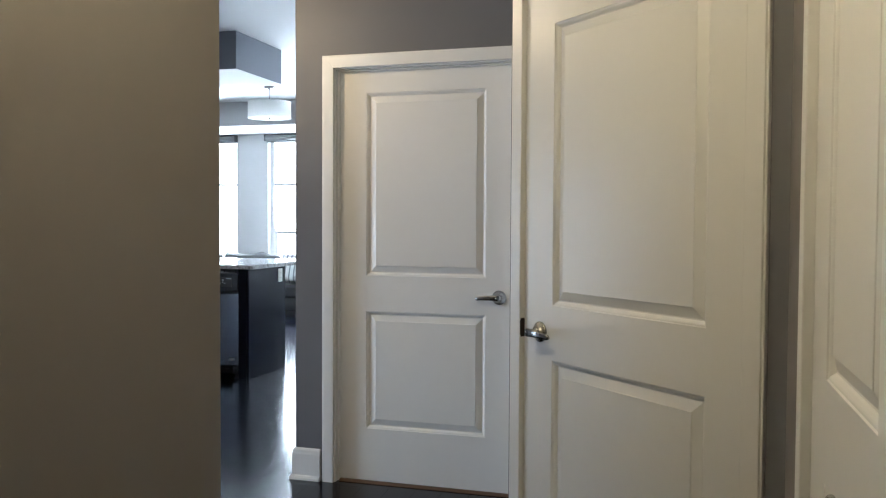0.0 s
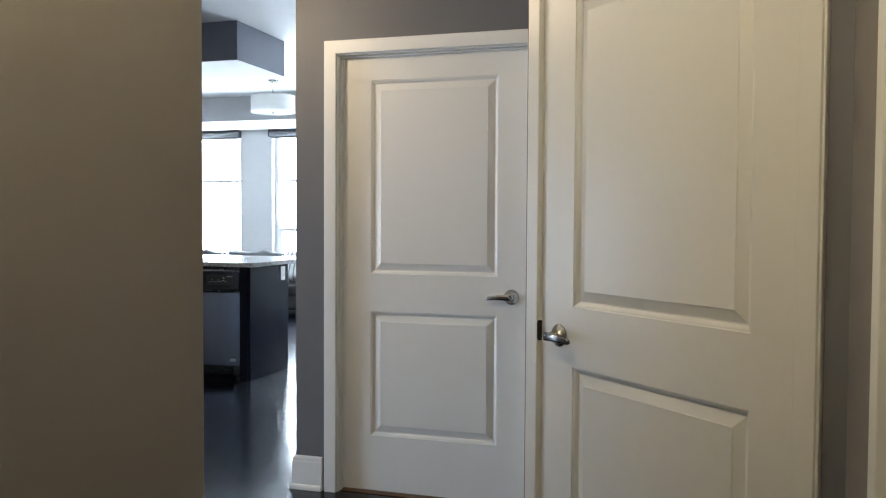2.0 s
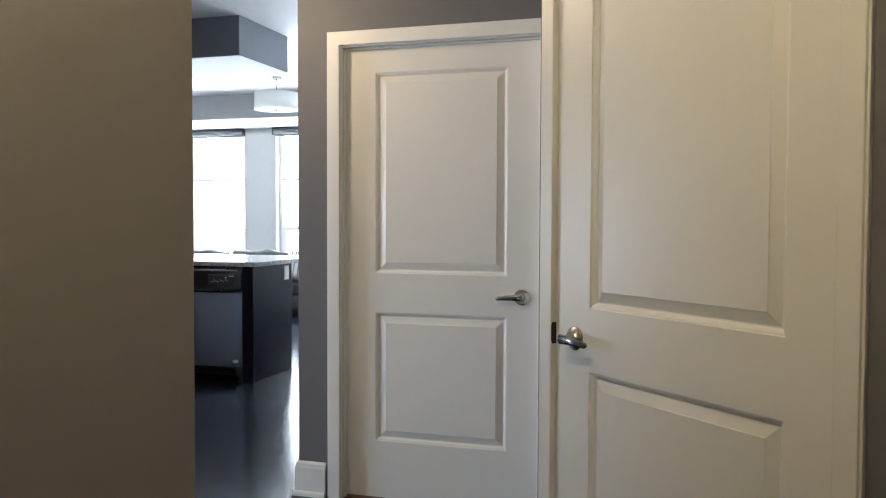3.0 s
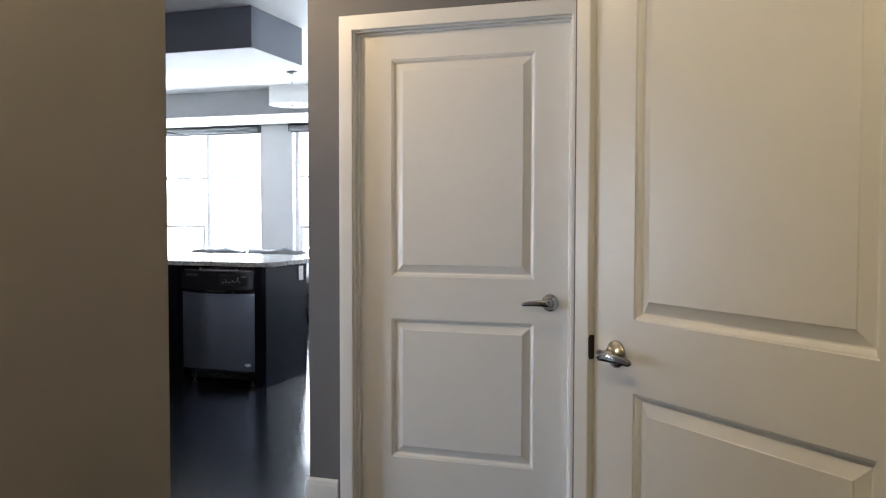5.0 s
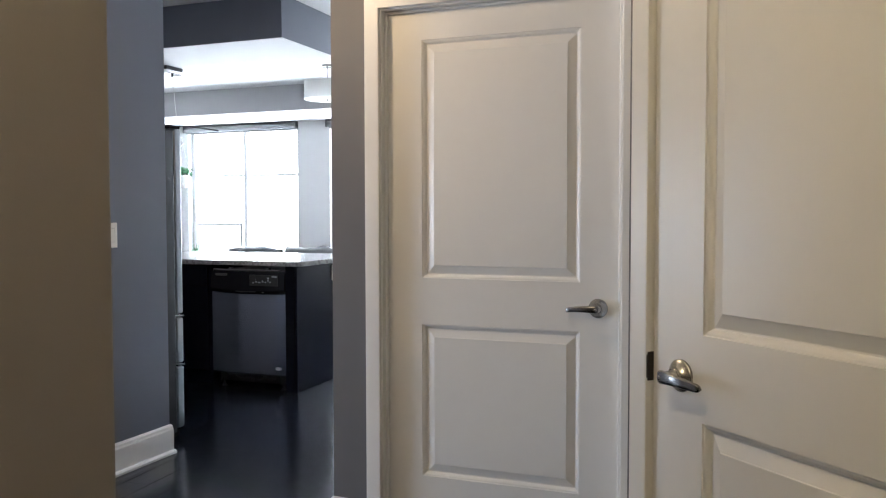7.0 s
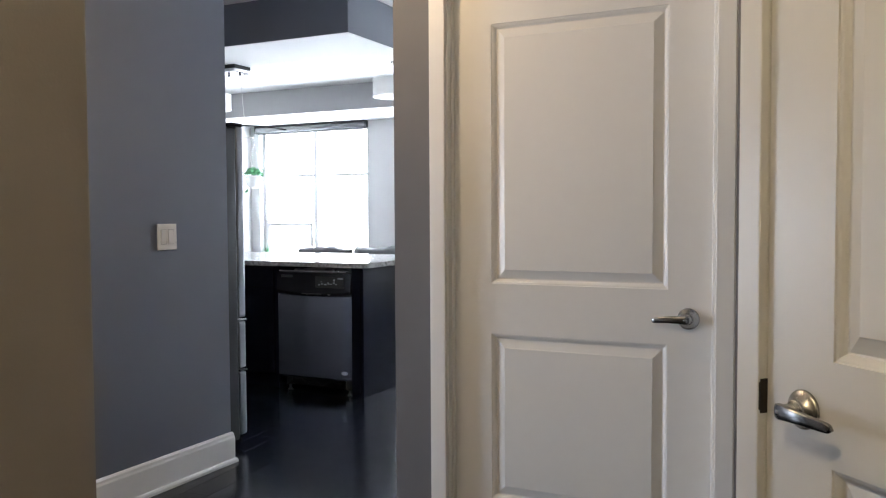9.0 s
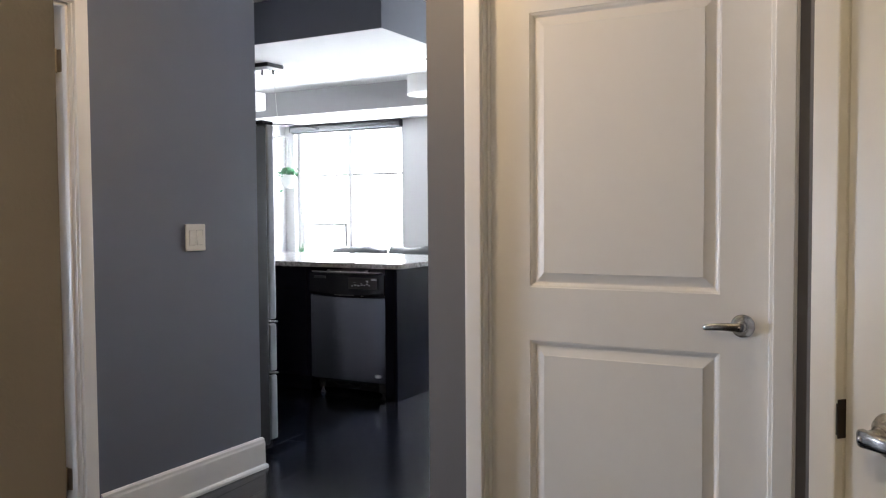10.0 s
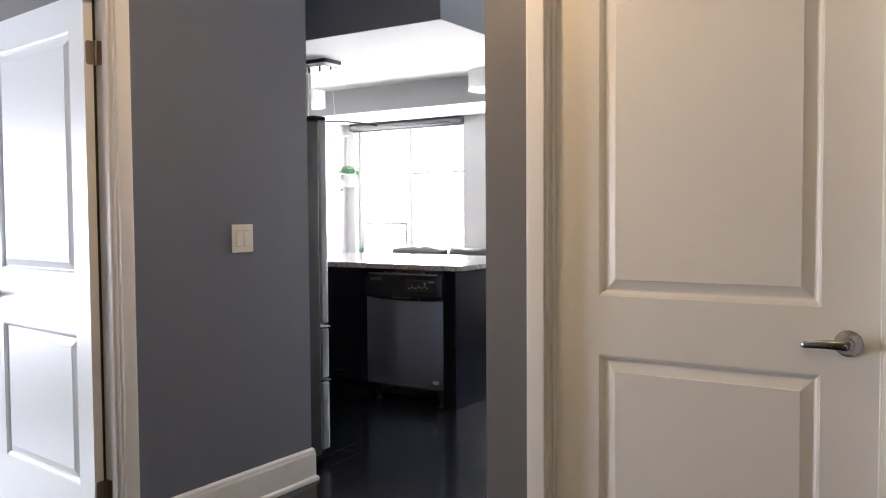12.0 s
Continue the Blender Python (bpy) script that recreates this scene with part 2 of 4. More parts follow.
wall_with_opening("wall_switch", "y", EX, EX - TE, -4.0, EEND, [(D0, D1, 0, DH4)], ZC, WALL_DAY_BLUE, "slate grey painted wall with the light switch")
structure("wall_corridor_left", box(HX0 - T, HX0, -6.2, HEND, 0, ZH), WALL, "warm-toned grey painted wall of the entry corridor", "wall")
structure("wall_corridor_turn", box(EX, HX0 - T, HEND - T, HEND, 0, ZH), WALL, "grey painted wall closing the side hall", "wall")
C0, C1 = -2.86, -2.132
wall_with_opening("wall_corridor_right", "y", HX1, HX1 + T, -6.2, -1.76, [(C0, C1, 0, DH)], ZH, WALL, "grey painted corridor wall with the closet door")
structure("wall_corridor_back", box(HX0 - T, HX1 + T, -6.32, -6.2, 0, ZH), WALL, "grey painted wall at the corridor's end", "wall")

# the slanted wall with its door
BANG = -43.5
BC = Vector((1.337, -1.424, 0))
BM = pose(BC.x, BC.y, 0, 0, 0, BANG)
B0, B1 = -0.497, 0.446


def slanted():
    bm = bmesh.new()
    add_box(bm, -0.563, B0, 0.0, 0.12, 0, ZH)
    add_box(bm, B1, 0.575, 0.0, 0.12, 0, ZH)
    add_box(bm, B0, B1, 0.0, 0.12, DH, ZH)
    bm.transform(BM)
    return bm


structure("wall_slanted", slanted(), WALL_COOL_SHADE, "grey painted slanted wall with a white door", "wall")
structure("wall_closet_back", box(1.06, 2.6, -0.35, -0.25, 0, ZH), WALL, "plain grey wall behind the slanted door", "wall")
structure("wall_closet_far", box(2.6, 2.7, -6.2, -0.25, 0, ZH), WALL, "plain grey wall behind the closets", "wall")
structure("wall_den_far", box(1.0, 1.1, AY + T, 2.6, 0, ZC), WALL, "plain grey wall behind the hall door", "wall")

# living room shell
structure("wall_living_west", box(-6.97, -6.85, 3.13, YW + T, 0, ZC), PALE, "pale grey wall beside the window corner", "wall")
structure("wall_living_south", box(-6.97, -3.95, 3.01, 3.13, 0, ZC), WALL, "grey painted living room wall", "wall")
structure("wall_kitchen_west", box(-4.07, -3.95, 0.14, 3.01, 0, ZC), WALL, "grey painted kitchen wall", "wall")
structure("wall_living_east", box(1.0, 1.12, 2.6, YW + T, 0, ZC), WALL, "grey painted living room wall", "wall")
SILL, HEADZ = 0.55, 2.52
wall_with_opening("wall_window", "x", YW, YW + 0.22, -6.97, 1.12, [(a, b, SILL, HEADZ) for a, b in WINDOWS], ZC, PALE, "pale grey window wall with tall windows")
# bedroom shell
structure("wall_bedroom_north", box(-5.6, EX - TE, 0.02, 0.14, 0, ZC), WALL, "grey painted bedroom wall", "wall")
structure("wall_bedroom_south", box(-5.6, EX - TE, -4.12, -4.0, 0, ZH), WALL, "grey painted bedroom wall", "wall")
wall_with_opening("wall_bedroom_west", "y", -5.48, -5.6, -4.0, 0.02, [(-3.10, -0.86, 0.45, 1.75)], ZH, WALL, "grey painted bedroom wall with its window")

structure("ceiling_hall", box(-5.6, 2.7, -6.32, 0.0, ZH, ZH + 0.12), CEIL, "flat white ceiling of the hall", "ceiling")
structure("ceiling_hall_step", box(EX, AX, 0.0, 0.1, ZH, ZC), CEIL, "white drop where the ceiling rises", "ceiling")
structure("ceiling_bedroom_edge", box(-5.6, EX - TE, 0.0, 0.02, ZH, ZH + 0.12), CEIL, "narrow white edge of the bedroom ceiling", "ceiling")
structure("ceiling_living", box(-6.97, 1.12, -0.04, YW + T, ZC, ZC + 0.12), CEIL, "flat white ceiling of the living room", "ceiling")


def drop(name, x0, x1, y0, y1, label, paint=WALL_BULK_LIT):
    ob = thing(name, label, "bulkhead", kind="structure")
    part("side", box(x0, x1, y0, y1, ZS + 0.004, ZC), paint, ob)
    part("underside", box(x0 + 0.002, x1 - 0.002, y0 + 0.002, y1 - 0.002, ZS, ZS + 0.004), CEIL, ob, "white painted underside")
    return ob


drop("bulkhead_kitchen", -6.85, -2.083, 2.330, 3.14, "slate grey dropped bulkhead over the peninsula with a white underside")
drop("bulkhead_window", -6.85, 1.0, 6.02, YW, "grey dropped bulkhead above the windows with a white underside", WALL_BOUNCE_LIT)

# ---- floor ----
structure("floor", box(-7.0, 2.7, -6.32, YW + 0.2, -0.10, -0.012), DARKGAP, "dark underlay beneath the laminate planks", "floor")


# ---- doors ----
DW, DT = 0.900, 0.035
PX0, PX1 = 0.146, 0.754
ROWS = (0.262, 0.851, 1.029, 1.932)      # panel edges above the door's foot
DTOP = 2.056


def door_leaf(parent, width=DW, x0p=PX0, x1p=PX1, rows=ROWS, top=DTOP):
    """Leaf with foot at local z 0; front face y = 0, hinge side or latch side by the caller; local x from 0 to width."""
    bm = bmesh.new()
    xs = [0, x0p, x1p, width]
    zs = [0, *rows, top - 0.012]
    rings = ((0, 0), (0.0015, 0.0032), (0.0055, 0.0040), (0.0085, 0.0058), (0.0125, 0.0100), (0.0150, 0.0140), (0.0185, 0.0145))
    for sign, y in ((1, 0.0), (-1, DT)):
        grid = {}
        for i, x in enumerate(xs):
            for j, z in enumerate(zs):
                grid[i, j] = bm.verts.new((x, y, z))
        for i in range(3):
            for j in range(5):
                ring = [grid[i, j], grid[i + 1, j], grid[i + 1, j + 1], grid[i, j + 1]]
                if i == 1 and j in (1, 3):
                    last = ring
                    for inset, depth in rings[1:]:
                        c = [(xs[1] + inset, zs[j] + inset), (xs[2] - inset, zs[j] + inset), (xs[2] - inset, zs[j + 1] - inset), (xs[1] + inset, zs[j + 1] - inset)]
                        nxt = [bm.verts.new((u, y + sign * depth, w)) for u, w in c]
                        for k in range(4):
                            bm.faces.new((last[k], last[(k + 1) % 4], nxt[(k + 1) % 4], nxt[k]))
                        last = nxt
                    bm.faces.new(last)
                else:
                    bm.faces.new(ring)
        if sign == 1:
            front = grid
    for (i, j), v in front.items():
        for di, dj in ((1, 0), (0, 1)):
            if (i + di, j + dj) in front and ((dj and i in (0, 3)) or (di and j in (0, 5))):
                bm.faces.new((v, front[i + di, j + dj], grid[i + di, j + dj], grid[i, j]))
    leaf = part("leaf", bm, WHITE, parent)
    for j in (1, 3):
        for sign, y in ((1, 0.0), (-1, DT)):
            pm = bmesh.new()
            last = None
            for inset, depth in ((0.0188, 0.0144), (0.0470, 0.0040), (0.0478, 0.0026), (0.049, 0.0020)):
                c = [(xs[1] + inset, zs[j] + inset), (xs[2] - inset, zs[j] + inset), (xs[2] - inset, zs[j + 1] - inset), (xs[1] + inset, zs[j + 1] - inset)]
                nxt = [pm.verts.new((u, y + sign * depth, w)) for u, w in c]
                if last:
                    for k in range(4):
                        pm.faces.new((last[k], last[(k + 1) % 4], nxt[(k + 1) % 4], nxt[k]))
                last = nxt
            pm.faces.new(last)
            part("raised_panel", pm, WHITE, leaf)
    return leaf


def lever_handle(parent, x, z, direction, front=0.0):
    """Satin nickel lever on a round rose, on the face y = front; direction +1 points to local +x."""
    h = new("lever_handle")
    h.parent = parent
    h.matrix_local = pose(x, front, z)
    turn = pose(0, 0, 0, 90)
    part("rose", lathe([(0, 0), (0.034, 0), (0.0345, 0.0035), (0.0335, 0.0055), (0.0315, 0.0070), (0.0185, 0.0175), (0.0178, 0.0190), (0.0178, 0.0215), (0.0150, 0.0225), (0.0125, 0.0240), (0.0120, 0.048), (0, 0.048)], 48, turn), SPUN, h, "round satin nickel rose", True)
    pts, sz = [], []
    for i in range(23):
        u = i / 22
        px = direction * (-0.014 + 0.122 * u)
        pts.append((px, -0.049 - 0.012 * math.sin(u * math.pi * 0.8) + 0.010 * u * u, 0.003 * math.sin(u * 3.0) - 0.006 * u * u))
        w = 0.0150 * (1 - 0.46 * u)
        cap = math.sqrt(max(0.02, 1 - (1 - min(1, u / 0.09)) ** 2)) * math.sqrt(max(0.02, 1 - (1 - min(1, (1 - u) / 0.09)) ** 2))
        sz.append((0.0074 * cap * (1 - 0.25 * u), w * cap))
    part("lever", sweep(pts, sz, 20, square=0.72), NICKEL, h, "curved tapering satin nickel lever", True)
    part("button", lathe([(0, 0.050), (0.0052, 0.050), (0.0052, 0.0605), (0.0044, 0.0615), (0, 0.0615)], 16, turn), CHROME, h, "small bright privacy button", True)
    return h


CAS = ((0, 0), (0, 0.062), (-0.010, 0.062), (-0.0115, 0.0605), (-0.0115, 0.0565), (-0.0160, 0.0545), (-0.0165, 0.053), (-0.0165, 0.003), (-0.0155, 0.0006), (-0.014, 0.0))


def casing(parent, x0, x1, top, face, reveal=0.010):
    """Moulded casing round an opening x0..x1 up to top, on the wall face y = face, towards -y."""
    L, R, H = x0 + reveal, x1 - reveal, top - reveal

    def upright(x, flip):
        bm = bmesh.new()
        low, high = [], []
        for d, w in CAS:
            u = x - w if flip else x + w
            low.append(bm.verts.new((u, face + d, 0)))
            high.append(bm.verts.new((u, face + d, H + w)))
        n = len(CAS)
        for i in range(n):
            bm.faces.new((low[i], low[(i + 1) % n], high[(i + 1) % n], high[i]))
        bm.faces.new(low)
        bm.faces.new(high)
        return bm
    part("casing_upright", upright(L, True), WHITE, parent)
    part("casing_upright", upright(R, False), WHITE, parent)
    bm = bmesh.new()
    a, b = [], []
    for d, w in CAS:
        a.append(bm.verts.new((L - w, face + d, H + w + 0.0004)))
        b.append(bm.verts.new((R + w, face + d, H + w + 0.0004)))
    n = len(CAS)
    for i in range(n):
        bm.faces.new((a[i], a[(i + 1) % n], b[(i + 1) % n], b[i]))
    bm.faces.new(a)
    bm.faces.new(b)
    part("casing_head", bm, WHITE, parent)


def jambs(parent, x0, x1, top, y0, y1, stop0, stop1):
    t = 0.016
    part("jamb", box(x0, x0 + t, y0, y1, 0, top - t), WHITE, parent)
    part("jamb", box(x1 - t, x1, y0, y1, 0, top - t), WHITE, parent)
    part("jamb_head", box(x0, x1, y0, y1, top - t, top), WHITE, parent)
    part("door_stop", box(x0 + t, x0 + t + 0.011, stop0, stop1, 0, top - t, 0.003), WHITE, parent)
    part("door_stop", box(x1 - t - 0.011, x1 - t, stop0, stop1, 0, top - t, 0.003), WHITE, parent)
    part("door_stop", box(x0 + t, x1 - t, stop0, stop1, top - t - 0.011, top - t, 0.003), WHITE, parent)


def hinge(parent, x, y, z, flip=1):
    """Knuckle at (x, y) with two plates, one each side."""
    h = new("hinge")
    h.parent = parent
    h.matrix_local = pose(x, y, z)
    for k in range(5):
        part("knuckle", lathe([(0, 0), (0.0058, 0), (0.0062, 0.001), (0.0062, 0.0175), (0.0058, 0.0185), (0, 0.0185)], 14, pose(0, 0, -0.047 + 0.019 * k)), BRONZE, h, "", True)
    return h


def closed_door(name, label, m, x0, x1, face, back, leaf_y, handle_side, hinge_zs, lever_dir, stile, opens_out, handle_in=0.072, panel=None):
    """opens_out: the leaf lies flush with the wall face and its stop behind it; else the stop stands before the leaf."""
    ob = new(name)
    ob.matrix_world = m
    tagged(ob, label, "door", kind="structure")
    if opens_out:
        jambs(ob, x0, x1, DH, face, back, leaf_y + DT + 0.002, leaf_y + DT + 0.032)
    else:
        jambs(ob, x0, x1, DH, face, back, leaf_y - 0.015, leaf_y - 0.001)
    casing(ob, x0, x1, DH, face, 0.015 if opens_out else 0.010)
    width = x1 - x0 - 0.038
    leaf = door_leaf(ob, width, stile, stile + panel if panel else width - stile)
    leaf.location = (x0 + 0.019, leaf_y, 0.012)
    lever_handle(leaf, handle_in if handle_side < 0 else width - handle_in, 0.938, lever_dir)
    if opens_out and handle_side < 0:
        part("strike_plate", box(x0 + 0.0155, x0 + 0.0175, leaf_y - 0.0145, leaf_y + 0.030, 0.924, 0.987, 0.0006), DARKMETAL, ob, "dark nickel strike plate")
        part("strike_lip", box(x0 + 0.0105, x0 + 0.0175, leaf_y - 0.0165, leaf_y - 0.0145, 0.930, 0.981, 0.0006), DARKMETAL, ob)
    for hz in hinge_zs:
        hinge(ob, x1 - 0.018, leaf_y - 0.004, hz)
    return ob


closed_door("door_1", "closed white two-panel hall door with white casing and nickel lever", pose(0, 0, 0), A0, A1, AY, AY + T, 0.0, 1, (), -1, 0.146, False, 0.080)
closed_door("door_2", "closed white two-panel door in the slanted wall with nickel lever", BM, B0, B1, 0.0, 0.12, 0.002, -1, (0.26, 1.83), 1, 0.149, True, 0.088, 0.635)
closed_door("door_3", "closed narrow white two-panel closet door in the corridor wall", pose(HX1, (C0 + C1) / 2, 0, 0, 0, -90), -(C1 - C0) / 2, (C1 - C0) / 2, 0.0, T, 0.004, 1, (), -1, 0.150, True)


def bedroom_door():
    ob = new("door_4")
    ob.matrix_world = pose(EX, (D0 + D1) / 2, 0, 0, 0, 90)
    tagged(ob, "white two-panel bedroom door standing open on nickel hinges", "door", kind="structure")
    half = (D1 - D0) / 2
    jambs(ob, -half, half, DH4, 0.0, TE, 0.018, 0.050)
    casing(ob, -half, half, DH4, 0.0)
    return ob


BED = bedroom_door()


def rounded_plate(x0, x1, y0, y1, half=0.044, radius=0.011):
    """Hinge plate with its two outer corners rounded."""
    outline = [(y1, -half), (y1, half)]
    for sz, start in ((1, 90), (-1, 180)):
        for k in range(6):
            a = radians(start + 18 * k)
            outline.append((y0 + radius + radius * math.cos(a), sz * (half - radius) + radius * math.sin(a)))
    bm = prism(outline, x0, x1)
    bm.transform(Matrix(((0, 0, 1, 0), (1, 0, 0, 0), (0, 1, 0, 0), (0, 0, 0, 1))))
    return bm


def bedroom_leaf():
    x = (D1 - D0) / 2 - 0.016
    # Black strip that fills the hinge gap to imitate the shade in it.
    part("hinge_gap_shade", box(x - 0.0150, x - 0.0004, TE - 0.001, TE + 0.012, 0.012, DH4 - 0.02), GASKET, BED, "black strip put in as shade in the hinge gap")
    WB = D1 - D0 - 0.038
    leaf = door_leaf(BED, WB, 0.115, WB - 0.115, (0.235, 0.819, 1.048, 1.976), DH4 - 0.012)
    swing = Matrix.Rotation(radians(-97), 4, "Z")
    hx, hy = x - 0.0155, TE - 0.006
    # local frame: x along the wall, -y towards the hall; the leaf turns about the hinge pin into the bedroom
    leaf.matrix_local = Matrix.Translation((hx, hy, 0.012)) @ swing @ Matrix.Translation((-WB, -DT, 0))
    lever_handle(leaf, 0.06, 0.938, 1, 0.0)
    for z in (0.235, 1.895):
        h = hinge(BED, x - 0.0065, hy - 0.004, z)
        part("jamb_plate", rounded_plate(0.0043, 0.0066, -0.032, 0.004), BRONZE, h)
        pl = part("leaf_plate", rounded_plate(-0.0016, 0.0012, -0.029, 0.002), BRONZE, h)
        pl.matrix_local = Matrix.Translation((-0.0090, 0.004, 0)) @ swing @ Matrix.Translation((0.0016, 0, 0))


bedroom_leaf()

# ---- baseboards ----
BASE = ((0, 0), (-0.026, 0), (-0.026, 0.012), (-0.022, 0.020), (-0.015, 0.024), (-0.015, 0.130), (-0.012, 0.140), (-0.0115, 0.150), (-0.006, 0.158), (0, 0.160))


def baseboard(x0, y0, x1, y1, mitre0=0, mitre1=0, label="tall white painted baseboard with a stepped foot"):
    """Runs from (x0, y0) to (x1, y1); the room lies to the right of that way; an end may be mitred round an outer corner."""
    length = math.hypot(x1 - x0, y1 - y0)
    bm = profile_run(BASE, length)
    for v in bm.verts:
        v.co.x += mitre0 * v.co.y if v.co.x < length / 2 else -mitre1 * v.co.y
    bm.transform(pose(x0, y0, 0, 0, 0, math.degrees(math.atan2(y1 - y0, x1 - x0))))
    return structure("baseboard", bm, WHITE, label, "baseboard")


baseboard(EX, D1 + 0.066, EX, EEND, 0, 1)
baseboard(EX, EEND, EX - TE, EEND, 1, 0)
baseboard(EX, HEND, EX, D0 - 0.066)
baseboard(AX, AY, A0 - 0.064, AY, 1, 0)
baseboard(AX, 2.6, AX, AY, 0, 1)
baseboard(A1 + 0.064, AY, 0.935, AY)
baseboard(HX0, -6.2, HX0, HEND + 0.026)
baseboard(HX1, -1.85, HX1, C1 + 0.066)
baseboard(HX1, C0 - 0.066, HX1, -6.2)
baseboard(-6.85, YW, 1.0, YW)
baseboard(-6.85, 3.13, -6.85, YW)


def threshold():
    bm = profile_run(((0, 0), (0.10, 0), (0.10, 0.006), (0.085, 0.0095), (0.015, 0.0095), (0, 0.004)), A1 - A0 - 0.054)
    bm.transform(pose(A0 + 0.027, -0.022, 0))
    return structure("threshold", bm, OAK, "low warm brown wooden threshold under the hall door", "threshold")


OAK = material("warm_brown_wood", (0.11, 0.055, 0.026), 0.4, vary=0.2, grain=0.3, size=12, bump=0.1, bump_size=80, stretch=(0.6, 8, 8))
threshold()


# ---- windows ----
def window(name, a, b, has_sash):
    ob = thing(name, "tall white framed window with mullion and lower vent", "window", (a + b) / 2, YW, 0, kind="structure")
    w = (b - a) / 2
    y0, y1 = 0.10, 0.16
    fr = 0.055

    def bar(n, x0, x1, z0, z1, d=0.0):
        part(n, box(x0, x1, y0 - d, y1, z0, z1, 0.004), WHITE, ob)
    bar("frame_side", -w, -w + fr, SILL, HEADZ)
    bar("frame_side", w - fr, w, SILL, HEADZ)
    bar("frame_head", -w + fr, w - fr, HEADZ - fr, HEADZ)
    bar("frame_foot", -w + fr, w - fr, SILL, SILL + fr)
    bar("mullion", -0.036, 0.036, SILL + fr, HEADZ - fr)
    for x0, x1 in ((-w + fr, -0.036), (0.036, w - fr)):
        bar("rail", x0, x1, 1.828, 1.864)
        left = x0 < -0.1
        if left:
            bar("rail", x0, x1, 1.170, 1.195)
        for z0, z1 in ((SILL + fr, 1.170), (1.195, 1.828), (1.864, HEADZ - fr)) if left else ((SILL + fr, 1.828), (1.864, HEADZ - fr)):
            pane = part("pane", box(x0, x1, 0.128, 0.134, z0, z1), GLASS, ob, "clear window pane")
            pane.visible_shadow = False
        if has_sash and left:
            s = 0.05
            part("vent_sash", box(x0 + 0.01, x0 + 0.01 + s, y0 - 0.02, y0, SILL + fr, 1.165, 0.004), WHITE, ob)
            part("vent_sash", box(x1 - 0.01 - s, x1 - 0.01, y0 - 0.02, y0, SILL + fr, 1.165, 0.004), WHITE, ob)
            part("vent_sash", box(x0 + 0.01 + s, x1 - 0.01 - s, y0 - 0.02, y0, 1.115, 1.165, 0.004), WHITE, ob)
    part("window_sill", box(-w, w, -0.03, 0.10, SILL - 0.03, SILL, 0.006), WHITE, ob)
    return ob


def roller_blind(a, b):
    ob = thing("roller_blind", "rolled up grey roller blind above the window", "blind", (a + b) / 2, YW, 2.505, group="roller blinds")
    w = (b - a) / 2
    part("head_rail", box(-w, w, -0.085, -0.004, 0.050, 0.066, 0.003), BLIND, ob, "slim dark grey head rail")
    part("roll", lathe([(0, -w + 0.012), (0.040, -w + 0.012), (0.040, w - 0.012), (0, w - 0.012)], 28, pose(0, -0.044, 0.008, 0, 90, 0)), ROLL, ob, "grey rolled fabric", True)
    part("hem_bar", box(-w + 0.015, w - 0.015, -0.018, -0.010, -0.052, -0.022, 0.003), ROLL, ob)
    for x in (-w, w - 0.010):
        part("end_bracket", box(x, x + 0.010, -0.088, -0.002, -0.036, 0.050, 0.003), BLIND, ob, "dark grey end bracket")
    bm = bmesh.new()
    for k in range(60):
        bmesh.ops.create_icosphere(bm, subdivisions=1, radius=0.0035, matrix=pose(w - 0.008, -0.05, -0.02 - 0.02 * k))
    part("bead_chain", bm, WHITE, ob)
    return ob


ROLL = material("grey_blind_fabric", (0.24, 0.245, 0.25), 0.75, vary=0.05, size=20, bump=0.3, bump_size=400)
BLIND = material("grey_blind_metal", (0.12, 0.12, 0.125), 0.75, vary=0.06, size=20, bump=0.3, bump_size=400)
# Window 3 and its blind stand out of view, added for the daylight.
for k, (a, b) in enumerate(WINDOWS):
    window("window_%d" % (k + 1), a, b, True)
    roller_blind(a - 0.02, b + 0.02)


def sky_backdrop():
    m = bpy.data.materials.new("bright_overcast_sky")
    m.use_nodes = True
    n = m.node_tree.nodes
    n.remove(n["Principled BSDF"])
    e = n.new("ShaderNodeEmission")
    e.inputs["Color"].default_value = (0.93, 0.97, 1.0, 1)
    e.inputs["Strength"].default_value = 5.0
    m.node_tree.links.new(e.outputs["Emission"], n["Material Output"].inputs["Surface"])
    for name, bm in (("backdrop_living", box(-14, 8, YW + 5.0, YW + 5.02, -3, 8)), ("backdrop_bedroom", box(-9.02, -9.0, -8, 4, -3, 7))):
        structure(name, bm, m, "bright white overcast sky outside the windows", "backdrop")


sky_backdrop()


# ---- kitchen ----
PF = 2.200            # dishwasher face
PE = -1.900           # end panel face


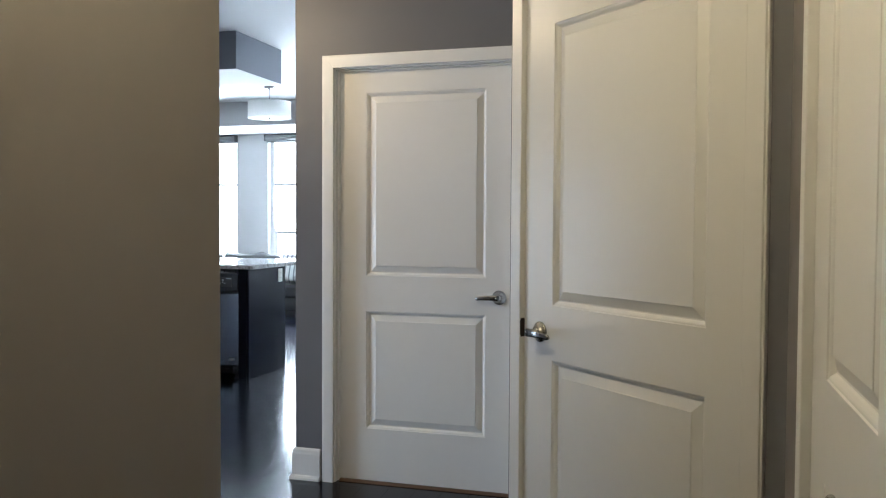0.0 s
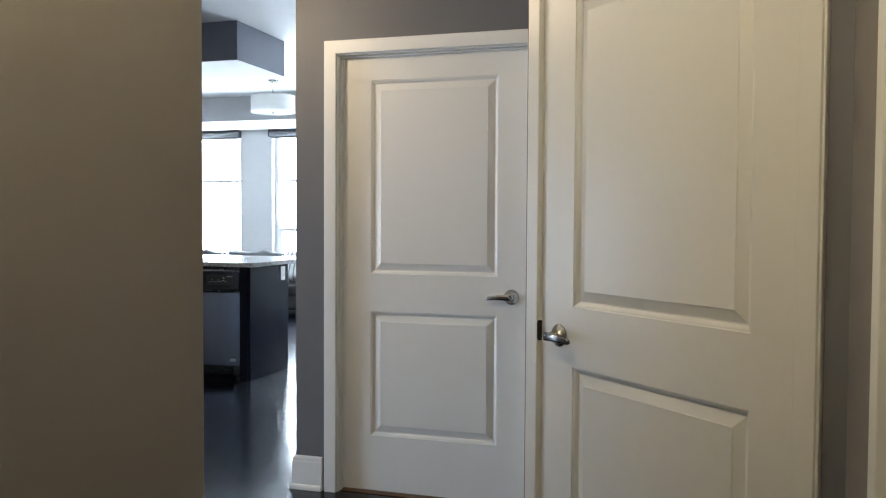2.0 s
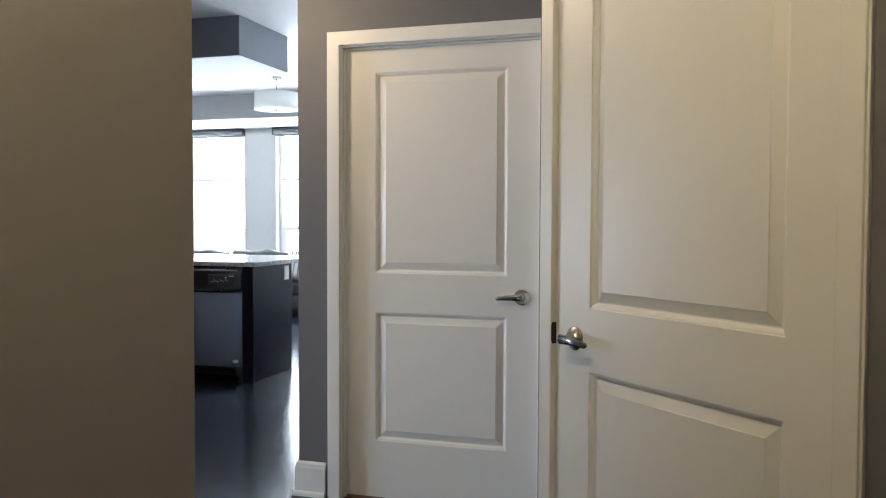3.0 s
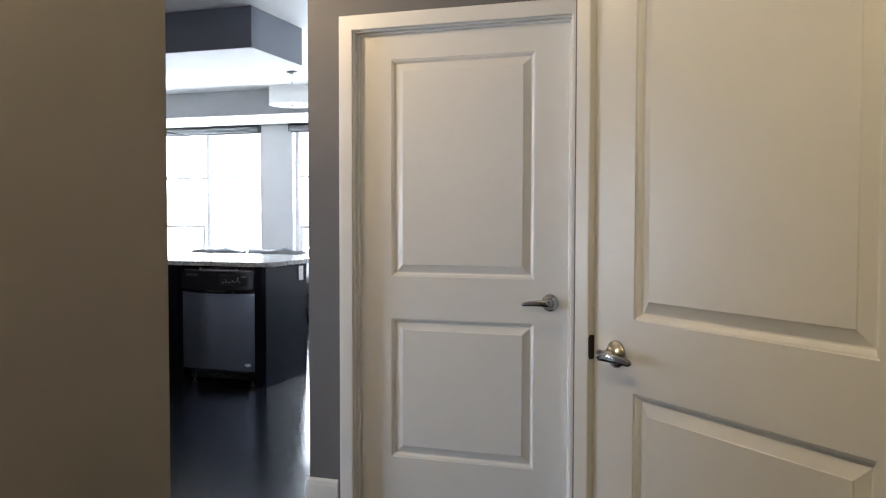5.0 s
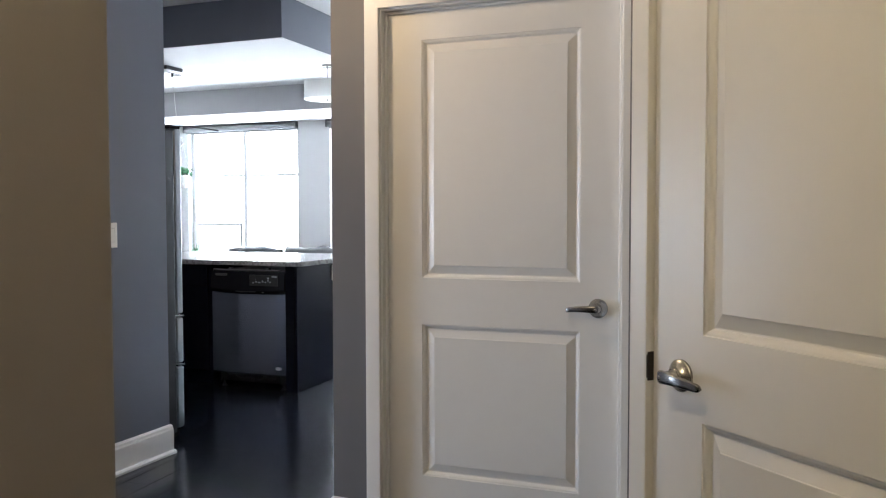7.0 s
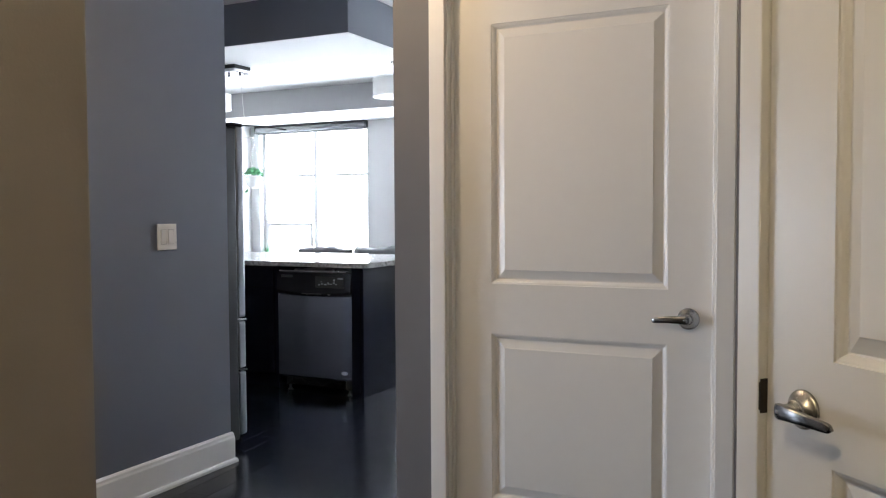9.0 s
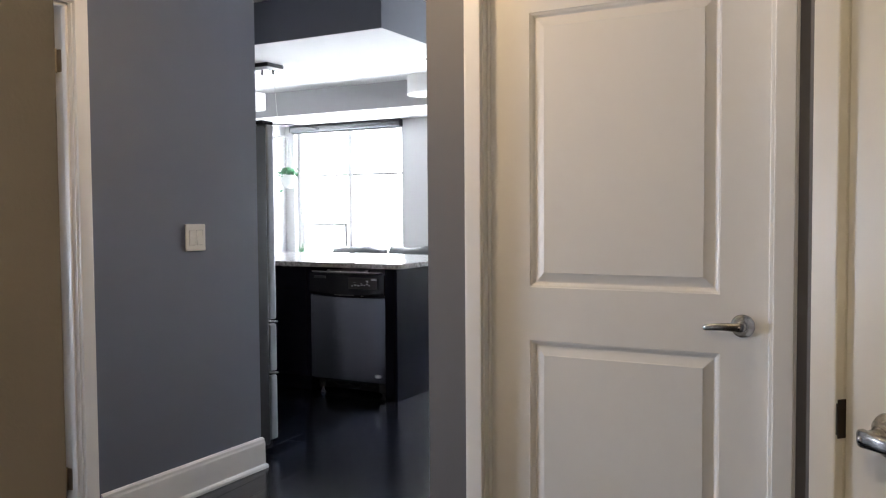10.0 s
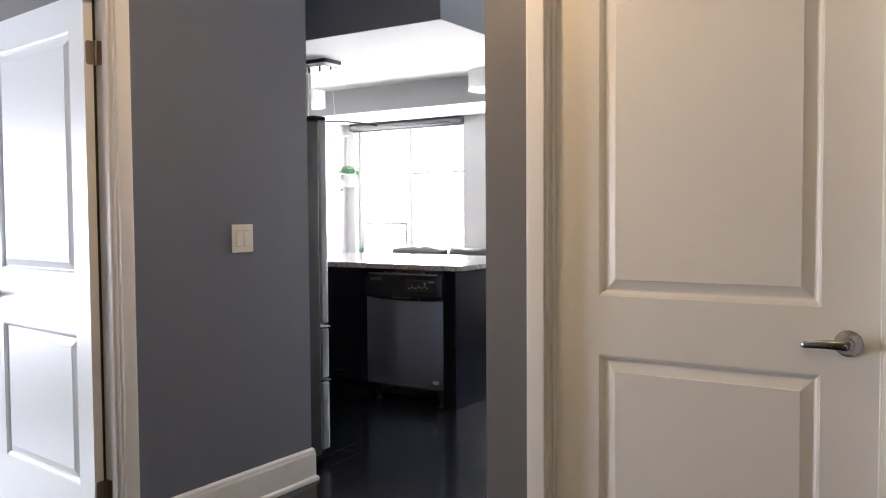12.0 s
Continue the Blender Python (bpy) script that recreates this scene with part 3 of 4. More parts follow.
def peninsula():
    ob = thing("peninsula_cabinet", "espresso brown wooden peninsula base cabinet with end panel", "cabinet", 0, 0, 0)
    part("end_panel", box(PE - 0.022, PE, PF + 0.004, 2.852, 0.0, 0.908, 0.002), ESPRESSO, ob)
    part("front_filler", box(-1.995, PE - 0.024, PF + 0.002, PF + 0.022, 0.0, 0.908, 0.002), ESPRESSO, ob)
    part("back_panel", box(-3.94, PE - 0.024, 2.832, 2.852, 0, 0.908, 0.002), ESPRESSO, ob)
    part("side_panel", box(-2.662, -2.644, PF + 0.022, 2.830, 0.0, 0.908, 0.002), ESPRESSO, ob)
    part("carcass", box(-3.94, -2.664, PF + 0.024, 2.830, 0.105, 0.905, 0.002), ESPRESSO, ob)
    part("toe_kick", box(-3.94, -2.664, PF + 0.075, PF + 0.09, 0.0, 0.103), ESPRESSO, ob)
    x = -2.668
    for k in range(2):
        x0, x1 = x - 0.60, x
        d = part("cabinet_door", box(x0 + 0.002, x1 - 0.002, PF + 0.003, PF + 0.023, 0.115, 0.745, 0.002), ESPRESSO, ob)
        part("door_frame", shaker(x0 + 0.004, x1 - 0.004, PF - 0.003, 0.117, 0.743), ESPRESSO, d)
        part("drawer_front", box(x0 + 0.002, x1 - 0.002, PF - 0.003, PF + 0.021, 0.752, 0.900, 0.002), ESPRESSO, ob)
        x = x0
    return ob


def shaker(x0, x1, y, z0, z1, w=0.058):
    bm = bmesh.new()
    for a, b, c, d in ((x0, x0 + w, z0, z1), (x1 - w, x1, z0, z1), (x0 + w, x1 - w, z0, z0 + w), (x0 + w, x1 - w, z1 - w, z1)):
        add_box(bm, a, b, y, y + 0.006, c, d, 0.001)
    return bm


peninsula()


def counter():
    x1, y0, y1 = -1.845, 2.168, 3.36
    r = 0.05
    arc = [(x1 - r + r * math.sin(a), y0 + r - r * math.cos(a)) for a in [math.pi / 2 * k / 8 for k in range(9)]]
    arc2 = [(x1 - r + r * math.cos(a), y1 - r + r * math.sin(a)) for a in [math.pi / 2 * k / 8 for k in range(9)]]
    bm = prism([(-3.945, y0)] + arc + arc2 + [(-3.945, y1)], 0.912, 0.947, 0.004)
    return tagged(finish("countertop", bm, GRANITE), "polished speckled grey granite countertop on the peninsula", "countertop")


counter()


def outlet():
    ob = thing("wall_outlet", "white duplex outlet with plate on the dark end panel", "outlet", PE, 2.752, 0.832)
    part("plate", box(0.0005, 0.006, -0.036, 0.036, -0.058, 0.058, 0.002), CREAM, ob)
    for z in (0.02, -0.02):
        s = part("socket", box(0.006, 0.0075, -0.016, 0.016, z - 0.014, z + 0.014, 0.002), CREAM, ob)
        for y in (-0.006, 0.006):
            part("slot", box(0.0072, 0.0079, y - 0.001, y + 0.001, z - 0.004, z + 0.005), DARKGAP, s)


outlet()


def dishwasher():
    x0, x1 = -2.634, -2.000
    c = (x0 + x1) / 2
    ob = thing("dishwasher", "stainless steel dishwasher with black control panel under the counter", "dishwasher", c, PF, 0)
    w = (x1 - x0) / 2
    part("tub", box(-w + 0.012, w - 0.012, 0.03, 0.60, 0.10, 0.872, 0.004), CHARCOAL, ob)
    # bowed steel door
    bm = bmesh.new()
    n = 16
    rows = (0.105, 0.115, 0.700, 0.712)
    grid = [[bm.verts.new((-w + 2 * w * i / n, 0.012 - 0.009 * (1 - (2 * i / n - 1) ** 2) + (0.006 if k in (0, 3) else 0), z)) for k, z in enumerate(rows)] for i in range(n + 1)]
    back = [[bm.verts.new((-w + 2 * w * i / n, 0.030, z)) for z in (rows[0], rows[-1])] for i in range(n + 1)]
    for i in range(n):
        for k in range(3):
            bm.faces.new((grid[i][k], grid[i + 1][k], grid[i + 1][k + 1], grid[i][k + 1]))
        bm.faces.new((back[i][0], back[i + 1][0], grid[i + 1][0], grid[i][0]))
        bm.faces.new((grid[i][3], grid[i + 1][3], back[i + 1][1], back[i][1]))
        bm.faces.new((back[i][0], back[i][1], back[i + 1][1], back[i + 1][0]))
    for i in (0, n):
        bm.faces.new((grid[i][0], grid[i][1], grid[i][2], grid[i][3], back[i][1], back[i][0]))
    door = part("door", bm, STEEL, ob, "bowed brushed steel door")
    # control panel with a drooping lower lip
    bm = bmesh.new()
    low, high, lowb, highb, mid = [], [], [], [], []
    for i in range(n + 1):
        u = 2 * i / n - 1
        y = 0.010 - 0.016 * (1 - u * u)
        zb = 0.722 - 0.020 * (1 - u * u)
        low.append(bm.verts.new((w * u, y - 0.010, zb)))
        mid.append(bm.verts.new((w * u, y - 0.016, zb + 0.02)))
        high.append(bm.verts.new((w * u, y - 0.002, 0.868)))
        lowb.append(bm.verts.new((w * u, 0.029, zb)))
        highb.append(bm.verts.new((w * u, 0.029, 0.868)))
    for i in range(n):
        for a, b in ((low, mid), (mid, high), (high, highb), (highb, lowb), (lowb, low)):
            bm.faces.new((a[i], a[i + 1], b[i + 1], b[i]))
    for i in (0, n):
        bm.faces.new((low[i], mid[i], high[i], highb[i], lowb[i]))
    panel = part("control_panel", bm, BLACK, ob, "glossy black control panel")
    # Two small nickel tabs on the panel's lower lip.
    for x in (-0.035, 0.150):
        part("nickel_tab", box(x - 0.012, x + 0.012, -0.0225, -0.0165, 0.712, 0.720, 0.002), NICKEL, panel)
    part("marking", box(0.225, 0.270, -0.0228, -0.0205, 0.830, 0.838), CREAMDIM, panel)
    part("handle_pocket", box(-0.085, 0.085, -0.024, -0.010, 0.716, 0.724, 0.003), GASKET, panel)
    part("display", box(0.035, w - 0.045, -0.0215, -0.012, 0.765, 0.845, 0.002), GASKET, panel)
    part("vent_slot", box(-w + 0.05, -w + 0.15, -0.0155, -0.006, 0.832, 0.850, 0.002), GASKET, panel)
    for k, (x, z, wide) in enumerate(((0.062, 0.783, 0.012), (0.085, 0.790, 0.016), (0.112, 0.786, 0.018), (0.142, 0.792, 0.014), (0.166, 0.790, 0.010), (0.186, 0.800, 0.014), (0.206, 0.790, 0.010))):
        part("button", box(x, x + wide, -0.0232, -0.0205, z, z + 0.007, 0.001), CREAMDIM, panel)
        if k % 2:
            part("marking", box(x - 0.002, x + wide * 0.7, -0.0228, -0.0205, z + 0.013 + 0.004 * (k % 3), z + 0.016 + 0.004 * (k % 3)), CREAMDIM, panel)
    part("marking", box(0.190, 0.202, -0.0228, -0.0205, 0.815, 0.828), CREAMDIM, panel)
    part("marking", box(0.060, 0.135, -0.0228, -0.0205, 0.832, 0.835), CHARCOAL, panel)
    part("badge", lathe([(0, 0), (0.026, 0), (0.026, 0.0015), (0.023, 0.0025), (0.021, 0.0018), (0, 0.0018)], 28, pose(w - 0.06, 0.0065, 0.162, 90) @ Matrix.Diagonal((1, 0.48, 1, 1))), CREAMDIM, door, "small oval chrome badge", True)
    part("mounting_strip", box(-w + 0.03, w - 0.03, -0.012, 0.024, 0.875, 0.884, 0.001), CHROME, ob, "bright metal strip under the counter")
    for x in (-0.14, 0.18):
        part("screw_tab", box(x - 0.012, x + 0.012, -0.010, 0.02, 0.884, 0.897, 0.001), CHROME, ob)
    for x in (-w + 0.085, w - 0.035):
        leg = part("leg", lathe([(0, 0), (0.020, 0), (0.020, 0.008), (0.008, 0.012), (0.008, 0.10), (0, 0.10)], 16, pose(x, 0.035, 0)), CHARCOAL, ob, "", True)
        part("bracket", box(x - 0.028, x + 0.028, 0.024, 0.031, 0.040, 0.104, 0.002), NICKEL, leg)
    pts = [(-0.20 + 0.02 * i, 0.05, 0.085 + 0.012 * math.sin(i * 0.9) - 0.02 * math.sin(math.pi * i / 20)) for i in range(21)]
    part("hose", sweep(pts, [(0.006, 0.006)] * 21, 8, (0, 1, 0)), CHARCOAL, ob, "", True)
    part("base_pan", box(-w + 0.02, w - 0.02, 0.09, 0.58, 0.03, 0.098, 0.003), CHARCOAL, ob)
    return ob


CREAMDIM = material("grey_print", (0.35, 0.36, 0.38), 0.5, vary=0.05)
dishwasher()


def fridge():
    ob = thing("refrigerator", "stainless steel refrigerator with two freezer drawers and charcoal sides", "refrigerator", -1.885, 0.884, 0, 90)
    # local x runs to the kitchen (front at +x), local y to the far side
    w = 0.84
    part("body", box(-0.69, -0.004, 0.0, w, 0.045, 1.755, 0.008, 2), CHARCOAL, ob, "charcoal enamel body")
    for name, z0, z1 in (("upper_door", 0.720, 1.768), ("freezer_drawer", 0.438, 0.696), ("freezer_drawer", 0.066, 0.416)):
        d = part(name, box(0.004, 0.062, 0.002, w - 0.002, z0, z1, 0.010, 3), FRIDGE, ob, "brushed stainless front")
        part("gasket", box(-0.003, 0.005, 0.012, w - 0.012, z0 + 0.012, z1 - 0.012), GASKET, d)
        if name == "upper_door":
            part("handle", sweep([(0.062 + 0.045 * math.sin(math.pi * min(1, 8 * min(k, 20 - k) / 20) / 2), w - 0.06, 0.80 + 0.80 * k / 20) for k in range(21)], [(0.011, 0.009)] * 21, 12, (0, 1, 0)), STEEL, d, "long bar handle", True)
        else:
            # The lower drawer's strip is charcoal, so its gap looks dark.
            part("handle", box(0.012, 0.074, 0.004, w - 0.004, z1 + 0.003, z1 + 0.013, 0.003, 2), NICKEL if z0 > 0.2 else CHARCOAL, d, "slim strip in the drawer gap")
    part("hinge_cover", box(-0.03, 0.060, 0.004, 0.10, 1.768, 1.788, 0.005, 2), BLACK, ob, "black plastic hinge cover")
    part("toe_grille", box(-0.03, 0.030, 0.01, w - 0.01, 0.020, 0.060, 0.004), BLACK, ob)
    for x in (-0.02, -0.62):
        for y in (0.06, w - 0.06):
            part("foot", lathe([(0, 0), (0.022, 0), (0.022, 0.01), (0.012, 0.014), (0.012, 0.045), (0, 0.045)], 16, pose(x, y, 0)), BLACK, ob, "", True)
    return ob


fridge()


def light_switch():
    ob = thing("light_switch", "cream double rocker light switch on the slate grey wall", "switch", EX, 0.222, 1.185)
    part("plate", box(0.0004, 0.006, -0.060, 0.060, -0.061, 0.061, 0.002, 2), CREAM, ob)
    for y in (-0.023, 0.023):
        bm = box(0.005, 0.009, y - 0.0165, y + 0.0165, -0.033, 0.033, 0.001)
        for v in bm.verts:
            if v.co.x > 0.007:
                v.co.x += 0.0022 * (v.co.z / 0.033) * (1 if y < 0 else -1)
        r = part("rocker", bm, CREAM, ob)
        # Grey sheet round the rocker, coloured as the shade of its gap.
        part("rocker_gap", box(0.0058, 0.0066, y - 0.0185, y + 0.0185, -0.035, 0.035), GAPGREY, r)
        for z in (-0.048, 0.048):
            part("screw", lathe([(0, 0), (0.003, 0), (0.0026, 0.001), (0, 0.001)], 10, pose(0.0058, y, z, 0, 90, 0)), CREAM, ob)
    return ob


GAPGREY = material("grey_shadow_gap_plastic", (0.52, 0.50, 0.47), 0.5)
light_switch()


# ---- lamps ----
def drum_lamp(x, y, r=0.28, z0=2.505, z1=2.745):
    ob = thing("drum_pendant_lamp", "white fabric drum pendant lamp hanging from the ceiling", "lamp", x, y, 0, group="drum pendant lamps")
    shade = [(r - 0.004, z0), (r, z0), (r, z0 + 0.012), (r - 0.002, z0 + 0.014), (r - 0.002, z1 - 0.014), (r, z1 - 0.012), (r, z1), (r - 0.004, z1), (r - 0.004, z0)]
    part("shade", lathe(shade, 56), FABRIC, ob, "white fabric drum shade", True)
    part("diffuser", lathe([(0, z0 + 0.010), (r - 0.006, z0 + 0.010), (r - 0.006, z0 + 0.014), (0, z0 + 0.014)], 48), FABRIC, ob, "white round diffuser")
    part("finial", lathe([(0, z0 - 0.012), (0.008, z0 - 0.010), (0.011, z0), (0.010, z0 + 0.009), (0, z0 + 0.010)], 16), NICKEL, ob, "small nickel finial", True)
    part("rod", lathe([(0, z1 - 0.20), (0.005, z1 - 0.20), (0.005, ZC - 0.02), (0, ZC - 0.02)], 10), NICKEL, ob)
    part("canopy", lathe([(0, ZC - 0.024), (0.058, ZC - 0.022), (0.064, ZC - 0.012), (0.064, ZC), (0, ZC)], 32), NICKEL, ob, "round nickel canopy", True)
    return ob


drum_lamp(-3.19, 5.0, 0.252, 2.518, 2.712)
drum_lamp(-5.62, 4.85, 0.256, 2.510, 2.690)


def arc_pendant():
    ob = thing("arc_pendant_lamp", "slim curved bar pendant lamp with a chrome box canopy", "lamp", 0, 0, 0)
    part("canopy", box(-3.90, -3.60, 2.915, 3.115, ZS - 0.062, ZS - 0.030, 0.003), CHROME, ob, "polished chrome box canopy")
    part("canopy_top", box(-3.906, -3.594, 2.909, 3.121, ZS - 0.030, ZS - 0.0005, 0.003), CHARCOAL, ob, "dark upper rim of the canopy")
    # Three small dark posts below the chrome box.
    for x in (-3.87, -3.75, -3.63):
        part("dark_post", lathe([(0, -0.024), (0.007, -0.024), (0.009, -0.004), (0.009, 0), (0, 0)], 14, pose(x, 3.02, ZS - 0.062)), CHARCOAL, ob, "small dark post under the canopy", True)
    pts = [(-4.58 + 1.42 * k / 24, 3.02, 2.000 + 0.070 * (1 - ((k - 12) / 12) ** 2)) for k in range(25)]
    part("light_bar", sweep(pts, [(0.022, 0.006)] * 25, 12), CHARCOAL, ob, "thin dark curved light bar", True)
    for x, zz in ((-3.585, 2.058), (-3.885, 2.070), (-4.18, 2.058)):
        top = (min(-3.63, max(-3.87, x)), 3.02, ZS - 0.045)
        part("cable", sweep([(x + (top[0] - x) * k / 4, 3.02, zz + (top[2] - zz) * k / 4) for k in range(5)], [(0.0024, 0.0024)] * 5, 6, (0, 1, 0)), POT, ob)
    return ob


arc_pendant()


# ---- living room ----
def pillow_mesh(w, h, d, puff=1.0, crumple=0.006, seed=0.0, ears=True):
    bm = bmesh.new()
    n = 14
    for side in (1, -1):
        g = {}
        for i in range(n + 1):
            for j in range(n + 1):
                u, v = 2 * i / n - 1, 2 * j / n - 1
                t = (1 - u ** 4) * (1 - v ** 4)
                pinch = 1 - 0.05 * (1 - abs(u)) * abs(v) ** 3 - 0.05 * (1 - abs(v)) * abs(u) ** 3 if ears else 1 - 0.07 * abs(u * v) ** 3
                wob = crumple * noise.noise(Vector((u * 2.3, v * 2.3, side * 3.1 + seed)))
                g[i, j] = bm.verts.new((u * w / 2 * pinch, side * (d / 2 * t ** 0.45 * puff + wob * t), v * h / 2 * pinch + (crumple * 2.2 * noise.noise(Vector((u * 2.9, seed, 1.7))) if v > 0.5 else 0) * abs(v)))
        for i in range(n):
            for j in range(n):
                bm.faces.new((g[i, j], g[i + 1, j], g[i + 1, j + 1], g[i, j + 1]))
    bmesh.ops.remove_doubles(bm, verts=bm.verts, dist=0.0012)
    return bm


def striped_fabric():
    m = material("striped_fabric", (0.75, 0.75, 0.74), 0.85, vary=0.04, size=20, bump=0.3, bump_size=400)
    n, l = m.node_tree.nodes, m.node_tree.links
    b = n["Principled BSDF"]
    tc = n.new("ShaderNodeTexCoord")
    w = n.new("ShaderNodeTexWave")
    w.bands_direction = "X"
    w.inputs["Scale"].default_value = 5.0
    l.new(tc.outputs["Object"], w.inputs["Vector"])
    r = n.new("ShaderNodeValToRGB")
    r.color_ramp.elements[0].position, r.color_ramp.elements[0].color = 0.16, (0.28, 0.29, 0.31, 1)
    r.color_ramp.elements[1].position, r.color_ramp.elements[1].color = 0.24, (0.8, 0.8, 0.79, 1)
    l.new(w.outputs["Fac"], r.inputs["Fac"])
    l.new(r.outputs["Color"], b.inputs["Base Color"])
    return m


STRIPE = striped_fabric()


def sofa():
    x0, x1, y0, y1 = -6.01, -1.86, 6.13, 7.02
    ob = thing("sofa", "long grey leather sofa with plump back cushions below the windows", "sofa", (x0 + x1) / 2, y0, 0)
    w, d = (x1 - x0) / 2, y1 - y0
    part("base", box(-w + 0.02, w - 0.02, 0.03, d - 0.02, 0.10, 0.30, 0.03, 3), LEATHER, ob, "", True)
    part("back", box(-w + 0.02, w - 0.02, d - 0.20, d, 0.12, 0.72, 0.05, 4), LEATHER, ob, "", True)
    for s in (-1, 1):
        part("arm", box(s * w, s * (w - 0.22), 0.02, d - 0.02, 0.12, 0.60, 0.06, 4), LEATHER, ob, "", True)
    seat = (2 * w - 0.46) / 4
    for k in range(4):
        cx = -w + 0.23 + seat * (k + 0.5)
        part("seat_cushion", box(cx - seat / 2 + 0.004, cx + seat / 2 - 0.004, 0.0, d - 0.24, 0.285, 0.455, 0.045, 4), LEATHER, ob, "", True)
        bm = pillow_mesh(seat + 0.012, 0.44, 0.26, 1.0, 0.026, 2.7 * k, False)
        bm.transform(pose(cx, d - 0.29, 0.632 + 0.008 * (k % 2), -12, 0, 0.8 * (k % 3 - 1)))
        part("back_cushion", bm, LEATHER, ob, "plump grey leather back cushion", True)
    for x in (-w + 0.12, w - 0.12):
        for y in (0.10, d - 0.10):
            part("leg", box(x - 0.03, x + 0.03, y - 0.03, y + 0.03, 0, 0.105, 0.004), ESPRESSO, ob)
    return ob


sofa()


def pillow(x, y, z, rz, tilt):
    bm = pillow_mesh(0.46, 0.44, 0.16)
    ob = tagged(finish("throw_pillow", bm, STRIPE, smooth=True), "white and grey striped throw pillow on the sofa", "pillow", "throw pillows")
    ob.matrix_world = pose(x, y, z, tilt, 0, rz)
    return ob


pillow(-3.54, 6.42, 0.665, 8, -28)
pillow(-3.08, 6.40, 0.665, -6, -28)


def hanging_plant():
    ob = thing("hanging_plant", "trailing green plant in a white pot on a wall bracket", "plant", -6.41, 6.62, 1.80)
    part("pot", lathe([(0, -0.150), (0.05, -0.145), (0.090, -0.110), (0.112, -0.045), (0.108, 0.010), (0.098, 0.030), (0.090, 0.030), (0.088, 0.0), (0, -0.02)], 28), POT, ob, "round white pot", True)
    for k in range(3):
        a = 2 * math.pi * k / 3 + 0.4
        part("hanger_wire", sweep([(0.105 * math.cos(a) * (1 - u), 0.105 * math.sin(a) * (1 - u), 0.03 + 0.50 * u) for u in (0, 0.25, 0.5, 0.75, 1)], [(0.0015, 0.0015)] * 5, 6, (0.3, 0.9, 0.1)), NICKEL, ob)
    rng = random.Random(4)
    bm = bmesh.new()
    for k in range(130):
        a, r = rng.uniform(0, 2 * math.pi), rng.uniform(0.0, 0.16)
        drop_z = 0.07 - (max(0, r - 0.09) * rng.uniform(0.2, 1.2)) + rng.uniform(-0.02, 0.07)
        p = Vector((r * math.cos(a), r * math.sin(a), drop_z))
        if k % 24 == 0:
            p = Vector((0.11 * math.cos(a), 0.11 * math.sin(a), -rng.uniform(0.05, 0.30)))
        s = rng.uniform(0.022, 0.042)
        m = Matrix.Translation(p) @ Euler((rng.uniform(-1, 1), rng.uniform(-1, 1), a)).to_matrix().to_4x4()
        o = [(0, -0.5, 0), (0.32, -0.1, 0.08), (0.22, 0.35, 0.05), (0, 0.6, -0.1), (-0.22, 0.35, 0.05), (-0.32, -0.1, 0.08)]
        vs = [bm.verts.new(m @ (Vector(q) * s * 1.6)) for q in o]
        bm.faces.new((vs[0], vs[1], vs[2], vs[3]))
        bm.faces.new((vs[0], vs[3], vs[4], vs[5]))
    part("foliage", bm, LEAF, ob, "bright green trailing leaves")
    br = thing("wall_bracket", "white scrolled metal plant bracket on the wall", "bracket", -6.85, 6.62, 2.36)
    part("plate", box(0.0, 0.008, -0.02, 0.02, -0.13, 0.05, 0.002), POT, br)
    part("arm", sweep([(0.005 + 0.435 * k / 12, 0, 0.02 * math.sin(k / 12 * math.pi)) for k in range(13)], [(0.010, 0.010)] * 13, 10), POT, br, "", True)
    part("scroll", sweep([(0.02 + 0.20 * k / 12, 0, -0.10 + 0.10 * (k / 12) ** 0.5) for k in range(13)], [(0.009, 0.009)] * 13, 10), POT, br, "", True)
    part("hook", sweep([(0.435 - 0.022 * math.sin(a), 0, -0.022 + 0.022 * math.cos(a)) for a in [math.pi * 1.4 * k / 10 for k in range(11)]], [(0.004, 0.004)] * 11, 8, (0, 1, 0)), POT, br, "", True)


hanging_plant()


def small_plant():
    ob = thing("potted_plant", "small green potted plant on the window sill", "plant", -6.60, YW + 0.03, SILL)
    part("pot", lathe([(0, 0), (0.055, 0), (0.075, 0.14), (0.078, 0.15), (0.068, 0.15), (0.066, 0.13), (0, 0.12)], 24), POT, ob, "small white pot", True)
    rng = random.Random(9)
    bm = bmesh.new()
    for k in range(26):
        a, lean, h = rng.uniform(0, 6.28), rng.uniform(0.02, 0.10), rng.uniform(0.08, 0.20)
        c, s = math.cos(a), math.sin(a)
        wdt = rng.uniform(0.008, 0.016)
        prev = None
        for q in range(6):
            u = q / 5
            p = Vector((c * lean * u * u + c * 0.02, s * lean * u * u * 0.5, 0.12 + h * u))
            e = Vector((-s, c, 0)) * wdt * (1 - u ** 2 * 0.9)
            cur = (bm.verts.new(p - e), bm.verts.new(p + e))
            if prev:
                bm.faces.new((prev[0], prev[1], cur[1], cur[0]))
            prev = cur
    part("foliage", bm, LEAF, ob, "short green leaves")


small_plant()


